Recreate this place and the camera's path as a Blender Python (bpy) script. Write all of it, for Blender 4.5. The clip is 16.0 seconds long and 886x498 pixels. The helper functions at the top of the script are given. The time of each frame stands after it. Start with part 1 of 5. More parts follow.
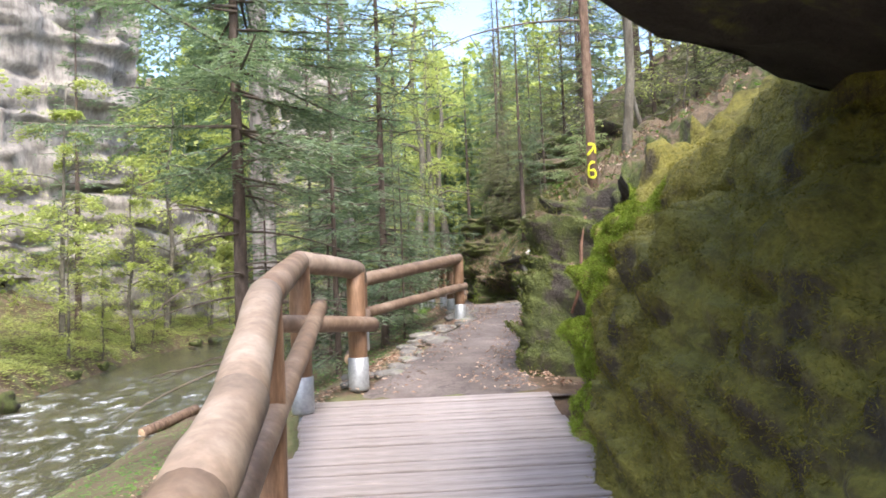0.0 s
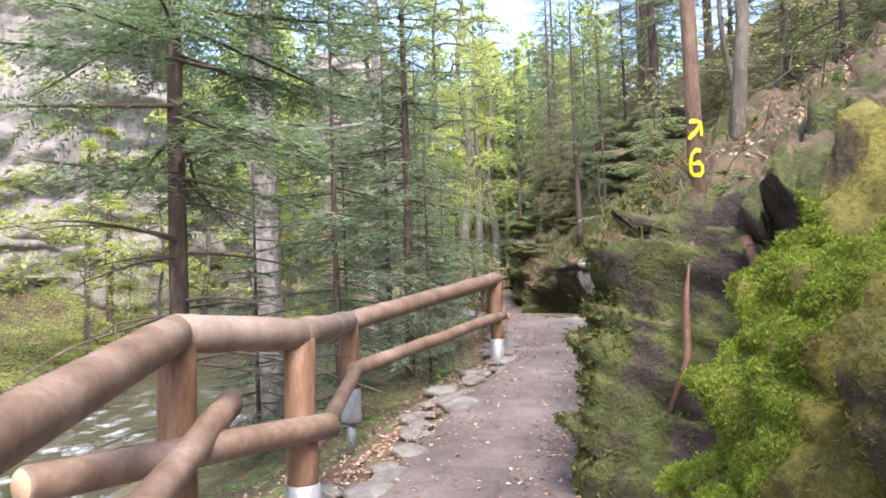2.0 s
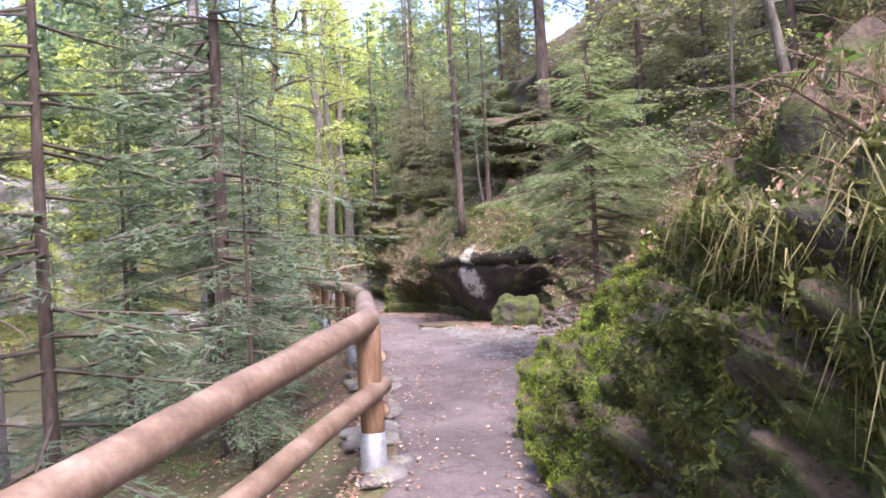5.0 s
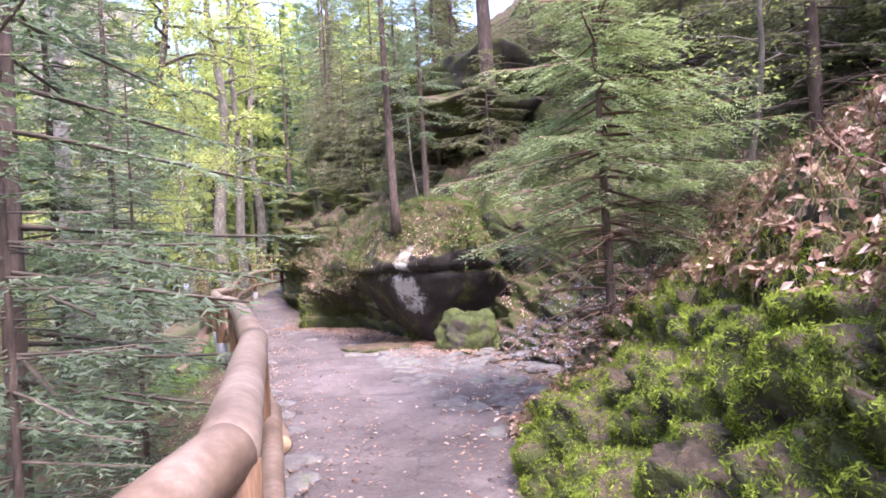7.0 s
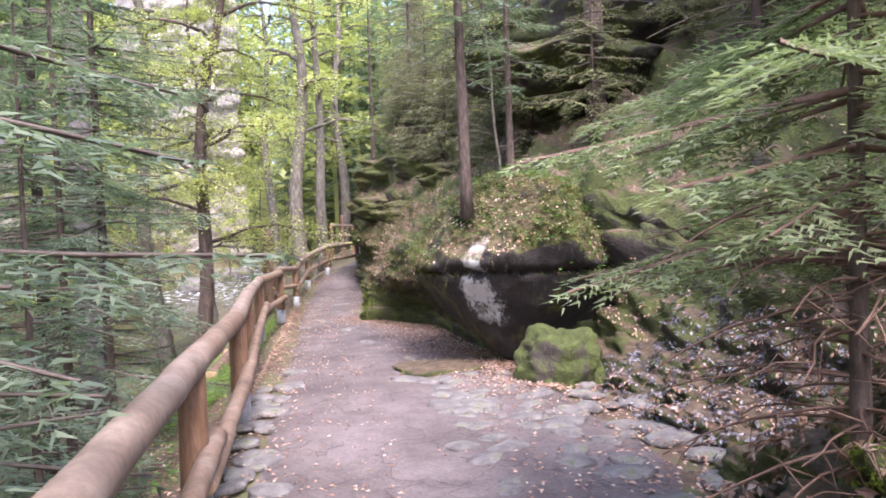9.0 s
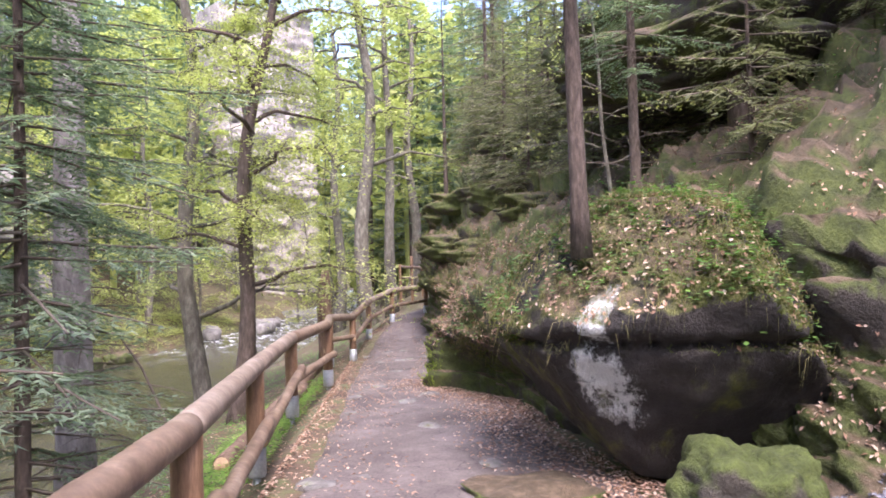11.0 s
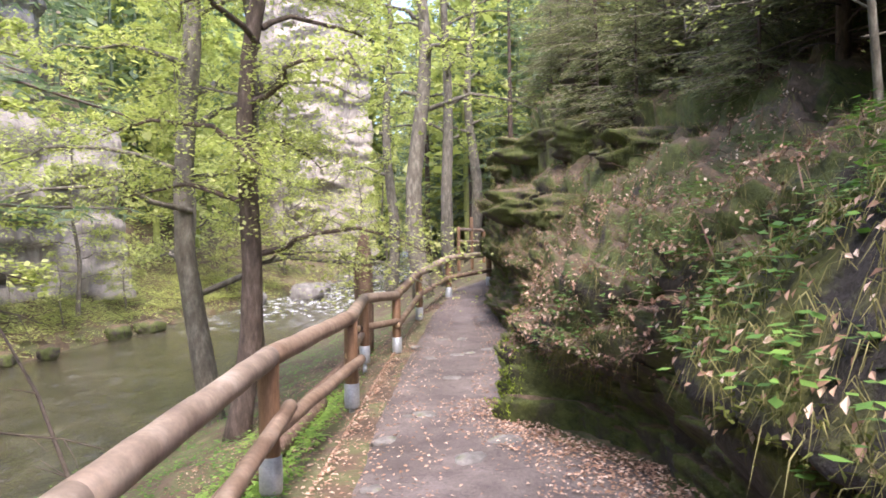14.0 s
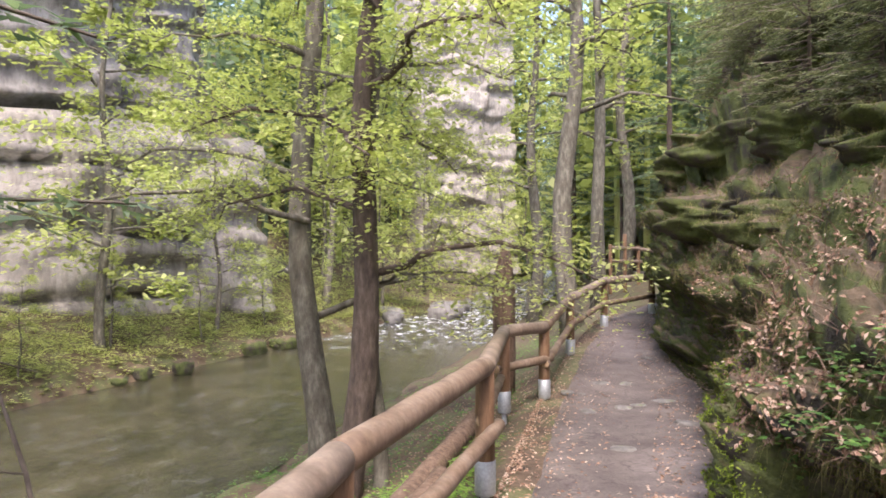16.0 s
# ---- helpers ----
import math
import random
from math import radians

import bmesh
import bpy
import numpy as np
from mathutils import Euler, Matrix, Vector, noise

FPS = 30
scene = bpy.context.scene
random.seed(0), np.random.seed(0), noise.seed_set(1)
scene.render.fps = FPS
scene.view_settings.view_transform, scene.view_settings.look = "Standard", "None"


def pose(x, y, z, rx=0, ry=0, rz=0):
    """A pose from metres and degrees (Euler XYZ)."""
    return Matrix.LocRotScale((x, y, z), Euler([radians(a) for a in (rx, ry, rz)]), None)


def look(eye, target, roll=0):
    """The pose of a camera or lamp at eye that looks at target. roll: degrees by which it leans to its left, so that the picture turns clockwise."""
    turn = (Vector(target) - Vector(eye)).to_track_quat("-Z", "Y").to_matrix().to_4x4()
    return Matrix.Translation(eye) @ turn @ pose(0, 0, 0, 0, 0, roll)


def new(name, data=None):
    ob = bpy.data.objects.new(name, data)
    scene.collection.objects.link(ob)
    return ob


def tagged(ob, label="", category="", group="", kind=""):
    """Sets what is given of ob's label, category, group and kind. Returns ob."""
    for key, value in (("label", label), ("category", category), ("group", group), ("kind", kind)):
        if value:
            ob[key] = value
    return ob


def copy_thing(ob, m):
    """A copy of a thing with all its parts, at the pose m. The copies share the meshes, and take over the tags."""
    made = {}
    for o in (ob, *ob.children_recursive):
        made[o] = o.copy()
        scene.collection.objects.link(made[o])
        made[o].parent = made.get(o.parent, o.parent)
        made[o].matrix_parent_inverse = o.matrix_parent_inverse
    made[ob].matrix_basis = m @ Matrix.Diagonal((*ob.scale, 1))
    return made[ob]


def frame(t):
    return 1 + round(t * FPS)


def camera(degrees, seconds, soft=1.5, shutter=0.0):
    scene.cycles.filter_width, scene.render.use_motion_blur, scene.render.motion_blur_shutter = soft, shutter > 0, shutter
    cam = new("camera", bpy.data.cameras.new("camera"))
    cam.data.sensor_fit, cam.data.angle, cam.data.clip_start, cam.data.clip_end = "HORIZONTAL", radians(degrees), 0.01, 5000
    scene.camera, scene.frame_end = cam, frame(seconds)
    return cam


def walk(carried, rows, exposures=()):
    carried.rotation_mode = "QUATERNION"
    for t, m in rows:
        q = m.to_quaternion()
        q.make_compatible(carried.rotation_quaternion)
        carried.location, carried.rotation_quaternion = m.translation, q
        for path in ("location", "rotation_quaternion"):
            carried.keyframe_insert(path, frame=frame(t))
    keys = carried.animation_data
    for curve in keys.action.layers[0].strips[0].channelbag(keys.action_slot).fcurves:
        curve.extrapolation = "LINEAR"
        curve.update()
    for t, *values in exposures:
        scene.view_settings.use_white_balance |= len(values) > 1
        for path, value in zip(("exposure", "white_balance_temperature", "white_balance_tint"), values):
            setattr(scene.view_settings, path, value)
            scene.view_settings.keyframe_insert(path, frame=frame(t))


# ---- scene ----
cam = camera(64.6, 16.0, 1.75)
METRES, EYE, TILT, LEAN, TURN = 20.0, 1.6, 0.0, 0.0, -4.6
ROWS = [
    (0.0, 0.0, 0.0, 0.0, 0.13, 3.22, 2.38),
    (0.5, 0.0067, 0.0307, 0.0048, 1.53, 2.55, 2.42),
    (1.0, 0.009, 0.0598, 0.0091, 2.85, 2.29, 2.33),
    (1.5, 0.0107, 0.0886, 0.015, 3.88, 2.5, 2.24),
    (2.0, 0.012, 0.1178, 0.0198, 4.39, 2.89, 2.07),
    (2.5, 0.0099, 0.1489, 0.0254, 3.38, 3.2, 1.83),
    (3.0, 0.0103, 0.182, 0.0301, 1.3, 3.13, 2.03),
    (3.5, 0.0087, 0.2133, 0.0341, -0.9, 2.83, 2.61),
    (4.0, 0.0089, 0.2441, 0.0376, -3.1, 2.09, 2.99),
    (4.5, 0.0077, 0.2728, 0.0396, -5.43, 0.85, 2.94),
    (7.0, 0.0164, 0.433, 0.0437, -14.32, 0.25, 3.53),
    (7.5, 0.0263, 0.4648, 0.0473, -14.97, -1.9, 3.2),
    (8.0, 0.0359, 0.4953, 0.0504, -13.53, -3.1, 2.78),
    (8.5, 0.0437, 0.5241, 0.0547, -10.25, -3.01, 2.36),
    (9.0, 0.05, 0.5523, 0.0569, -6.94, -2.0, 2.13),
    (11.5, 0.0551, 0.721, 0.0571, -0.1, 1.86, 1.72),
    (12.0, 0.0529, 0.7532, 0.0609, 0.7, 1.35, 1.74),
    (12.5, 0.0526, 0.7851, 0.0625, 1.05, 0.81, 1.32),
    (13.0, 0.0512, 0.8169, 0.0624, 1.82, -0.2, 0.84),
    (13.5, 0.0508, 0.8479, 0.0604, 2.98, -1.3, 0.77),
    (14.0, 0.0483, 0.8771, 0.0602, 3.8, -1.39, 1.04),
    (14.5, 0.0455, 0.9065, 0.0611, 4.98, -1.1, 1.09),
    (15.0, 0.0408, 0.9344, 0.0613, 7.57, -0.91, 1.0),
    (15.5, 0.0335, 0.9609, 0.0602, 11.94, -0.59, 0.63),
    (16.0, 0.0283, 0.9867, 0.0593, 15.31, 0.18, 0.25),
]
EXPOSURES = [(0.0, 2.1, 6250, 13.0), (2.5, 2.24, 6100, 22.0), (4.5, 2.42, 5950, 30.0), (7.5, 2.65, 5850, 35.0), (9.0, 2.47, 5900, 29.0), (11.5, 2.35, 5950, 28.0), (13.5, 2.4, 6100, 24.0), (16.0, 2.12, 6300, 21.0)]
walk(cam, [(t, pose(0, 0, EYE, TILT, LEAN, TURN) @ pose(METRES * x, METRES * y, METRES * z, 90 + pitch, roll, yaw)) for t, x, y, z, yaw, pitch, roll in ROWS], EXPOSURES)

# ---- light ----
world = bpy.data.worlds.new("sky")
scene.world = world
world.use_nodes = True
sky = world.node_tree.nodes.new("ShaderNodeTexSky")
sky.sky_type = "NISHITA"
sky.sun_disc = False
sky.sun_elevation, sky.sun_rotation = radians(55), radians(172)
sky.air_density, sky.dust_density, sky.ozone_density = 1.0, 3.0, 1.0
back = world.node_tree.nodes["Background"]
back.inputs["Strength"].default_value = 0.15
world.node_tree.links.new(sky.outputs["Color"], back.inputs["Color"])
sun_data = bpy.data.lights.new("sun", "SUN")
sun_data.energy, sun_data.angle, sun_data.color = 1.3, radians(20), (1.0, 0.94, 0.84)
sun = new("sun", sun_data)
sun.matrix_basis = look((30 * math.sin(radians(172)), 30 * math.cos(radians(172)), 43), (0, 0, 0))

# ---- materials ----
def material(name, rough=0.8):
    m = bpy.data.materials.new(name)
    m.use_nodes = True
    nt = m.node_tree
    b = nt.nodes["Principled BSDF"]
    b.inputs["Roughness"].default_value = rough
    return m, nt, b


def tex(nt, scale, detail=6, rough=0.6, stretch=None, obj=True):
    n = nt.nodes.new("ShaderNodeTexNoise")
    n.inputs["Scale"].default_value = scale
    n.inputs["Detail"].default_value = detail
    n.inputs["Roughness"].default_value = rough
    c = nt.nodes.new("ShaderNodeTexCoord")
    if stretch:
        mp = nt.nodes.new("ShaderNodeMapping")
        mp.inputs["Scale"].default_value = stretch
        nt.links.new(c.outputs["Object"], mp.inputs["Vector"])
        nt.links.new(mp.outputs["Vector"], n.inputs["Vector"])
    else:
        nt.links.new(c.outputs["Object"], n.inputs["Vector"])
    return n.outputs["Fac"]


def ramp(nt, fac, stops):
    r = nt.nodes.new("ShaderNodeValToRGB")
    e = r.color_ramp.elements
    while len(e) < len(stops):
        e.new(0.5)
    for el, (p, c) in zip(e, stops):
        el.position = p
        el.color = (*c, 1) if len(c) == 3 else c
    nt.links.new(fac, r.inputs["Fac"])
    return r.outputs["Color"]


def mix(nt, fac, a, b, kind="MIX"):
    n = nt.nodes.new("ShaderNodeMix")
    n.data_type = "RGBA"
    n.blend_type = kind
    for sock, v in ((n.inputs[0], fac), (n.inputs[6], a), (n.inputs[7], b)):
        if isinstance(v, (int, float)):
            sock.default_value = v
        elif isinstance(v, tuple):
            sock.default_value = (*v, 1)
        else:
            nt.links.new(v, sock)
    return n.outputs[2]


def calc(nt, op, a, b):
    n = nt.nodes.new("ShaderNodeMath")
    n.operation = op
    n.use_clamp = op in ("MULTIPLY", "ADD")
    for sock, v in ((n.inputs[0], a), (n.inputs[1], b)):
        if isinstance(v, (int, float)):
            sock.default_value = v
        else:
            nt.links.new(v, sock)
    return n.outputs[0]


def bump(nt, b, fac, strength, dist=0.02):
    n = nt.nodes.new("ShaderNodeBump")
    n.inputs["Strength"].default_value = strength
    n.inputs["Distance"].default_value = dist
    nt.links.new(fac, n.inputs["Height"])
    nt.links.new(n.outputs["Normal"], b.inputs["Normal"])


def band(nt, fac, lo, hi):
    n = nt.nodes.new("ShaderNodeMapRange")
    n.inputs["From Min"].default_value, n.inputs["From Max"].default_value = lo, hi
    nt.links.new(fac, n.inputs["Value"])
    return n.outputs["Result"]


def up_part(nt):
    g = nt.nodes.new("ShaderNodeNewGeometry")
    s = nt.nodes.new("ShaderNodeSeparateXYZ")
    nt.links.new(g.outputs["Normal"], s.inputs[0])
    return s.outputs["Z"]


def random_of(nt):
    return nt.nodes.new("ShaderNodeNewGeometry").outputs["Random Per Island"]


def two_tone(name, stops, scale, rough=0.85, stretch=None, relief=0.5, fine=40.0, dist=0.02, island=0.0):
    m, nt, b = material(name, rough)
    t = tex(nt, scale, 8, 0.65, stretch)
    col = ramp(nt, t, stops)
    f = tex(nt, fine, 4, 0.6, stretch)
    col = mix(nt, 0.55, col, ramp(nt, f, [(0.3, (0.45, 0.45, 0.45)), (0.7, (1.0, 1.0, 1.0))]), "MULTIPLY")
    if island:
        col = mix(nt, island, col, ramp(nt, random_of(nt), [(0, (0.45, 0.45, 0.45)), (1, (1.3, 1.3, 1.3))]), "MULTIPLY")
    nt.links.new(col, b.inputs["Base Color"])
    bump(nt, b, calc(nt, "ADD", calc(nt, "MULTIPLY", t, 0.7), calc(nt, "MULTIPLY", f, 0.3)), relief, dist)
    return m


def foliage(name, stops, trans=0.35, rough=0.6):
    """Leaves or needles, each a little different, letting light through."""
    m, nt, b = material(name, rough)
    col = ramp(nt, random_of(nt), stops)
    patch = ramp(nt, tex(nt, 0.9, 3), [(0.3, (0.65, 0.68, 0.65)), (0.7, (1.1, 1.1, 1.0))])
    col = mix(nt, 0.8, col, patch, "MULTIPLY")
    nt.links.new(col, b.inputs["Base Color"])
    tr = nt.nodes.new("ShaderNodeBsdfTranslucent")
    nt.links.new(mix(nt, 1.0, col, (1.0, 1.1, 0.72), "MULTIPLY"), tr.inputs["Color"])
    mx = nt.nodes.new("ShaderNodeMixShader")
    mx.inputs[0].default_value = trans
    nt.links.new(b.outputs[0], mx.inputs[1])
    nt.links.new(tr.outputs[0], mx.inputs[2])
    nt.links.new(mx.outputs[0], nt.nodes["Material Output"].inputs["Surface"])
    return m


def make_rock_mat(name, pale, dark, moss, moss_low, moss_high, earth=True, white=False):
    m, nt, b = material(name, 0.9)
    t1, t2, t3 = tex(nt, 1.1, 8, 0.65), tex(nt, 7.0, 8, 0.7), tex(nt, 45.0, 4, 0.6)
    streak = tex(nt, 3.0, 6, 0.6, (1.6, 1.6, 0.35))
    stone = ramp(nt, t1, [(0.3, dark), (0.5, tuple((p + d) / 2 for p, d in zip(pale, dark))), (0.68, pale)])
    stone = mix(nt, 0.6, stone, ramp(nt, streak, [(0.35, (0.35, 0.32, 0.3)), (0.6, (1.0, 1.0, 1.0))]), "MULTIPLY")
    stone = mix(nt, 0.5, stone, ramp(nt, t3, [(0.3, (0.5, 0.5, 0.5)), (0.7, (1.1, 1.1, 1.1))]), "MULTIPLY")
    if white:
        c = nt.nodes.new("ShaderNodeTexCoord")
        near = None
        for spot, size in (((-1.3, -0.42, -0.25), (1.2, 2.9, 1.7)), ((-1.35, -0.5, 0.36), (1.5, 6.0, 3.0))):
            mp = nt.nodes.new("ShaderNodeMapping")
            mp.vector_type = "POINT"
            mp.inputs["Scale"].default_value = size
            mp.inputs["Location"].default_value = tuple(-p * s for p, s in zip(spot, size))
            nt.links.new(c.outputs["Object"], mp.inputs["Vector"])
            ln = nt.nodes.new("ShaderNodeVectorMath")
            ln.operation = "LENGTH"
            nt.links.new(mp.outputs["Vector"], ln.inputs[0])
            d = band(nt, ln.outputs["Value"], 1.0, 0.2)
            near = d if near is None else calc(nt, "MAXIMUM", near, d)
        w = band(nt, calc(nt, "MULTIPLY", near, calc(nt, "ADD", tex(nt, 4.0, 8, 0.85, (1.6, 1.6, 0.7)), -0.27)), 0.09, 0.15)
        stone = mix(nt, calc(nt, "MULTIPLY", w, 0.8), stone, (0.64, 0.65, 0.62))
    mcol = ramp(nt, t2, [(0.3, tuple(c * 0.35 for c in moss)), (0.5, moss), (0.72, tuple(min(1, c * 1.6) for c in moss))])
    mcol = mix(nt, 0.5, mcol, ramp(nt, t3, [(0.3, (0.4, 0.4, 0.35)), (0.7, (1.2, 1.2, 1.1))]), "MULTIPLY")
    nz = up_part(nt)
    amount = calc(nt, "ADD", calc(nt, "MULTIPLY", nz, 0.16), calc(nt, "ADD", calc(nt, "MULTIPLY", t1, 0.6), calc(nt, "MULTIPLY", streak, 0.4)))
    col = mix(nt, band(nt, amount, moss_low, moss_high), stone, mcol)
    if earth:
        ecol = ramp(nt, tex(nt, 9.0, 8, 0.7), [(0.3, (0.04, 0.027, 0.017)), (0.5, (0.1, 0.066, 0.043)), (0.7, (0.21, 0.14, 0.095))])
        up = band(nt, calc(nt, "ADD", calc(nt, "MULTIPLY", nz, 0.6), calc(nt, "MULTIPLY", tex(nt, 2.2, 5), 0.55)), 0.66, 0.78)
        col = mix(nt, calc(nt, "MULTIPLY", up, 0.85), col, ecol)
    nt.links.new(col, b.inputs["Base Color"])
    bump(nt, b, calc(nt, "ADD", calc(nt, "MULTIPLY", t2, 0.65), calc(nt, "MULTIPLY", t3, 0.35)), 0.9, 0.06)
    return m


M_ROCK = make_rock_mat("mossy_sandstone", (0.145, 0.12, 0.092), (0.028, 0.024, 0.02), (0.07, 0.085, 0.02), 0.465, 0.53)
M_WALL = make_rock_mat("damp_olive_moss_wall", (0.16, 0.125, 0.08), (0.06, 0.048, 0.03), (0.165, 0.15, 0.028), 0.44, 0.52, False)
M_BOULDER = make_rock_mat("dark_wet_sandstone", (0.075, 0.062, 0.052), (0.018, 0.015, 0.013), (0.1, 0.105, 0.026), 0.53, 0.6, True, True)
M_MOSS_ROCK = make_rock_mat("moss_covered_stone", (0.2, 0.18, 0.14), (0.07, 0.06, 0.05), (0.075, 0.095, 0.022), 0.44, 0.52, False)
M_CLIFF = make_rock_mat("pale_sandstone", (0.46, 0.42, 0.37), (0.2, 0.18, 0.155), (0.15, 0.17, 0.06), 0.62, 0.68, False)
M_STONE = make_rock_mat("grey_stone", (0.36, 0.34, 0.31), (0.15, 0.14, 0.13), (0.1, 0.12, 0.04), 0.66, 0.8, False)
M_GROUND = two_tone("forest_floor", [(0.3, (0.05, 0.035, 0.022)), (0.47, (0.14, 0.095, 0.06)), (0.58, (0.12, 0.13, 0.05)), (0.72, (0.28, 0.2, 0.13))], 1.6, 0.95, None, 0.8, 24, 0.05)


def make_path_mat():
    """Trodden earth with a faint net of cracks and small pale stones."""
    m, nt, b = material("trodden_earth", 0.92)
    t, f = tex(nt, 1.1, 8, 0.7), tex(nt, 38.0, 5, 0.7)
    col = ramp(nt, t, [(0.3, (0.075, 0.06, 0.053)), (0.5, (0.15, 0.122, 0.11)), (0.7, (0.245, 0.205, 0.188))])
    col = mix(nt, 0.7, col, ramp(nt, f, [(0.3, (0.45, 0.45, 0.45)), (0.7, (1.15, 1.15, 1.15))]), "MULTIPLY")
    v = nt.nodes.new("ShaderNodeTexVoronoi")
    v.feature = "DISTANCE_TO_EDGE"
    v.inputs["Scale"].default_value = 1.5
    c = nt.nodes.new("ShaderNodeTexCoord")
    wob = nt.nodes.new("ShaderNodeTexNoise")
    wob.inputs["Scale"].default_value = 2.2
    wob.inputs["Detail"].default_value = 5
    add = nt.nodes.new("ShaderNodeVectorMath")
    add.operation = "ADD"
    nt.links.new(c.outputs["Object"], wob.inputs["Vector"])
    nt.links.new(c.outputs["Object"], add.inputs[0])
    nt.links.new(wob.outputs["Color"], add.inputs[1])
    nt.links.new(add.outputs[0], v.inputs["Vector"])
    crack = calc(nt, "MULTIPLY", band(nt, v.outputs["Distance"], 0.022, 0.0), band(nt, tex(nt, 0.8, 3), 0.38, 0.52))
    col = mix(nt, calc(nt, "MULTIPLY", crack, 0.75), col, (0.05, 0.04, 0.035))
    nt.links.new(col, b.inputs["Base Color"])
    bump(nt, b, calc(nt, "ADD", calc(nt, "MULTIPLY", t, 0.5), calc(nt, "MULTIPLY", f, 0.5)), 0.8, 0.04)
    return m


M_PATH = make_path_mat()
M_WOOD = two_tone("peeled_log", [(0.3, (0.12, 0.074, 0.047)), (0.5, (0.215, 0.145, 0.096)), (0.7, (0.34, 0.26, 0.195))], 4.0, 0.6, (1, 1, 1), 0.35, 30, 0.01)
M_WOOD_GREY = two_tone("weathered_log", [(0.3, (0.15, 0.105, 0.074)), (0.5, (0.26, 0.195, 0.145)), (0.7, (0.4, 0.325, 0.26))], 3.0, 0.65, (1, 1, 1), 0.4, 26, 0.01)
M_POST = two_tone("post_wood", [(0.3, (0.12, 0.064, 0.034)), (0.5, (0.22, 0.125, 0.068)), (0.7, (0.33, 0.2, 0.12))], 5.0, 0.6, (3, 3, 0.4), 0.35, 40, 0.01)
M_SAWN = two_tone("sawn_end", [(0.3, (0.4, 0.26, 0.15)), (0.7, (0.62, 0.45, 0.28))], 9.0, 0.8)
M_BOARD = two_tone("grey_deck_board", [(0.3, (0.2, 0.165, 0.15)), (0.5, (0.29, 0.25, 0.235)), (0.7, (0.38, 0.335, 0.32))], 2.2, 0.75, (0.35, 6, 6), 0.3, 18, 0.006)
M_STEEL = two_tone("galvanised_steel", [(0.3, (0.36, 0.38, 0.4)), (0.7, (0.55, 0.57, 0.58))], 6.0, 0.5, None, 0.1)
M_STEEL.node_tree.nodes["Principled BSDF"].inputs["Metallic"].default_value = 0.5
M_BARK = two_tone("spruce_bark", [(0.3, (0.045, 0.032, 0.025)), (0.5, (0.1, 0.072, 0.055)), (0.7, (0.19, 0.145, 0.115))], 7.0, 0.95, (2, 2, 0.6), 0.9, 40, 0.03)
M_BARK_GREY = two_tone("grey_bark", [(0.3, (0.07, 0.06, 0.045)), (0.5, (0.14, 0.125, 0.095)), (0.7, (0.27, 0.25, 0.2))], 5.0, 0.95, (2, 2, 0.7), 0.8, 34, 0.03)
M_BARK_RED = two_tone("reddish_bark", [(0.3, (0.085, 0.053, 0.036)), (0.5, (0.18, 0.115, 0.078)), (0.7, (0.29, 0.2, 0.14))], 8.0, 0.95, (2, 2, 0.6), 0.9, 40, 0.03)
M_BARK_PALE = two_tone("flaky_pale_bark", [(0.3, (0.13, 0.115, 0.1)), (0.5, (0.28, 0.25, 0.23)), (0.7, (0.45, 0.41, 0.38))], 4.0, 0.95, (2, 2, 0.8), 0.9, 26, 0.04)
M_TWIG = two_tone("dry_twig", [(0.3, (0.07, 0.05, 0.04)), (0.7, (0.2, 0.16, 0.12))], 6.0, 0.9)
M_TWIG_RED = two_tone("reddish_dry_twig", [(0.3, (0.1, 0.055, 0.04)), (0.7, (0.27, 0.17, 0.12))], 6.0, 0.9)
M_ROOT = two_tone("bare_root", [(0.3, (0.1, 0.05, 0.03)), (0.7, (0.27, 0.145, 0.085))], 8.0, 0.8)
M_NEEDLE = foliage("spruce_needles", [(0, (0.115, 0.16, 0.115)), (0.5, (0.195, 0.255, 0.175)), (1, (0.29, 0.355, 0.245))], 0.52)
M_NEEDLE_LIGHT = foliage("young_needles", [(0, (0.2, 0.25, 0.13)), (0.5, (0.31, 0.37, 0.2)), (1, (0.43, 0.48, 0.28))], 0.5)
M_NEEDLE_DRY = foliage("dull_needles", [(0, (0.14, 0.145, 0.08)), (0.5, (0.23, 0.235, 0.14)), (1, (0.33, 0.33, 0.2))], 0.5)
M_LEAF = foliage("spring_leaves", [(0, (0.31, 0.34, 0.11)), (0.5, (0.46, 0.49, 0.19)), (1, (0.6, 0.61, 0.28))], 0.55)
M_LEAF_DEEP = foliage("green_leaves", [(0, (0.06, 0.13, 0.025)), (0.5, (0.1, 0.21, 0.04)), (1, (0.18, 0.32, 0.06))], 0.35)
M_LEAF_FRESH = foliage("fresh_green_leaves", [(0, (0.14, 0.25, 0.04)), (0.5, (0.22, 0.36, 0.07)), (1, (0.32, 0.46, 0.11))], 0.4)
M_MOSS = foliage("moss_tufts", [(0, (0.05, 0.06, 0.012)), (0.5, (0.09, 0.105, 0.02)), (1, (0.16, 0.175, 0.04))], 0.25, 0.9)
M_MOSS_BRIGHT = foliage("bright_moss", [(0, (0.14, 0.19, 0.016)), (0.5, (0.24, 0.32, 0.028)), (1, (0.36, 0.46, 0.06))], 0.3, 0.9)
M_GRASS = foliage("dry_grass", [(0, (0.13, 0.12, 0.045)), (0.5, (0.22, 0.2, 0.08)), (1, (0.34, 0.3, 0.14))], 0.3, 0.8)
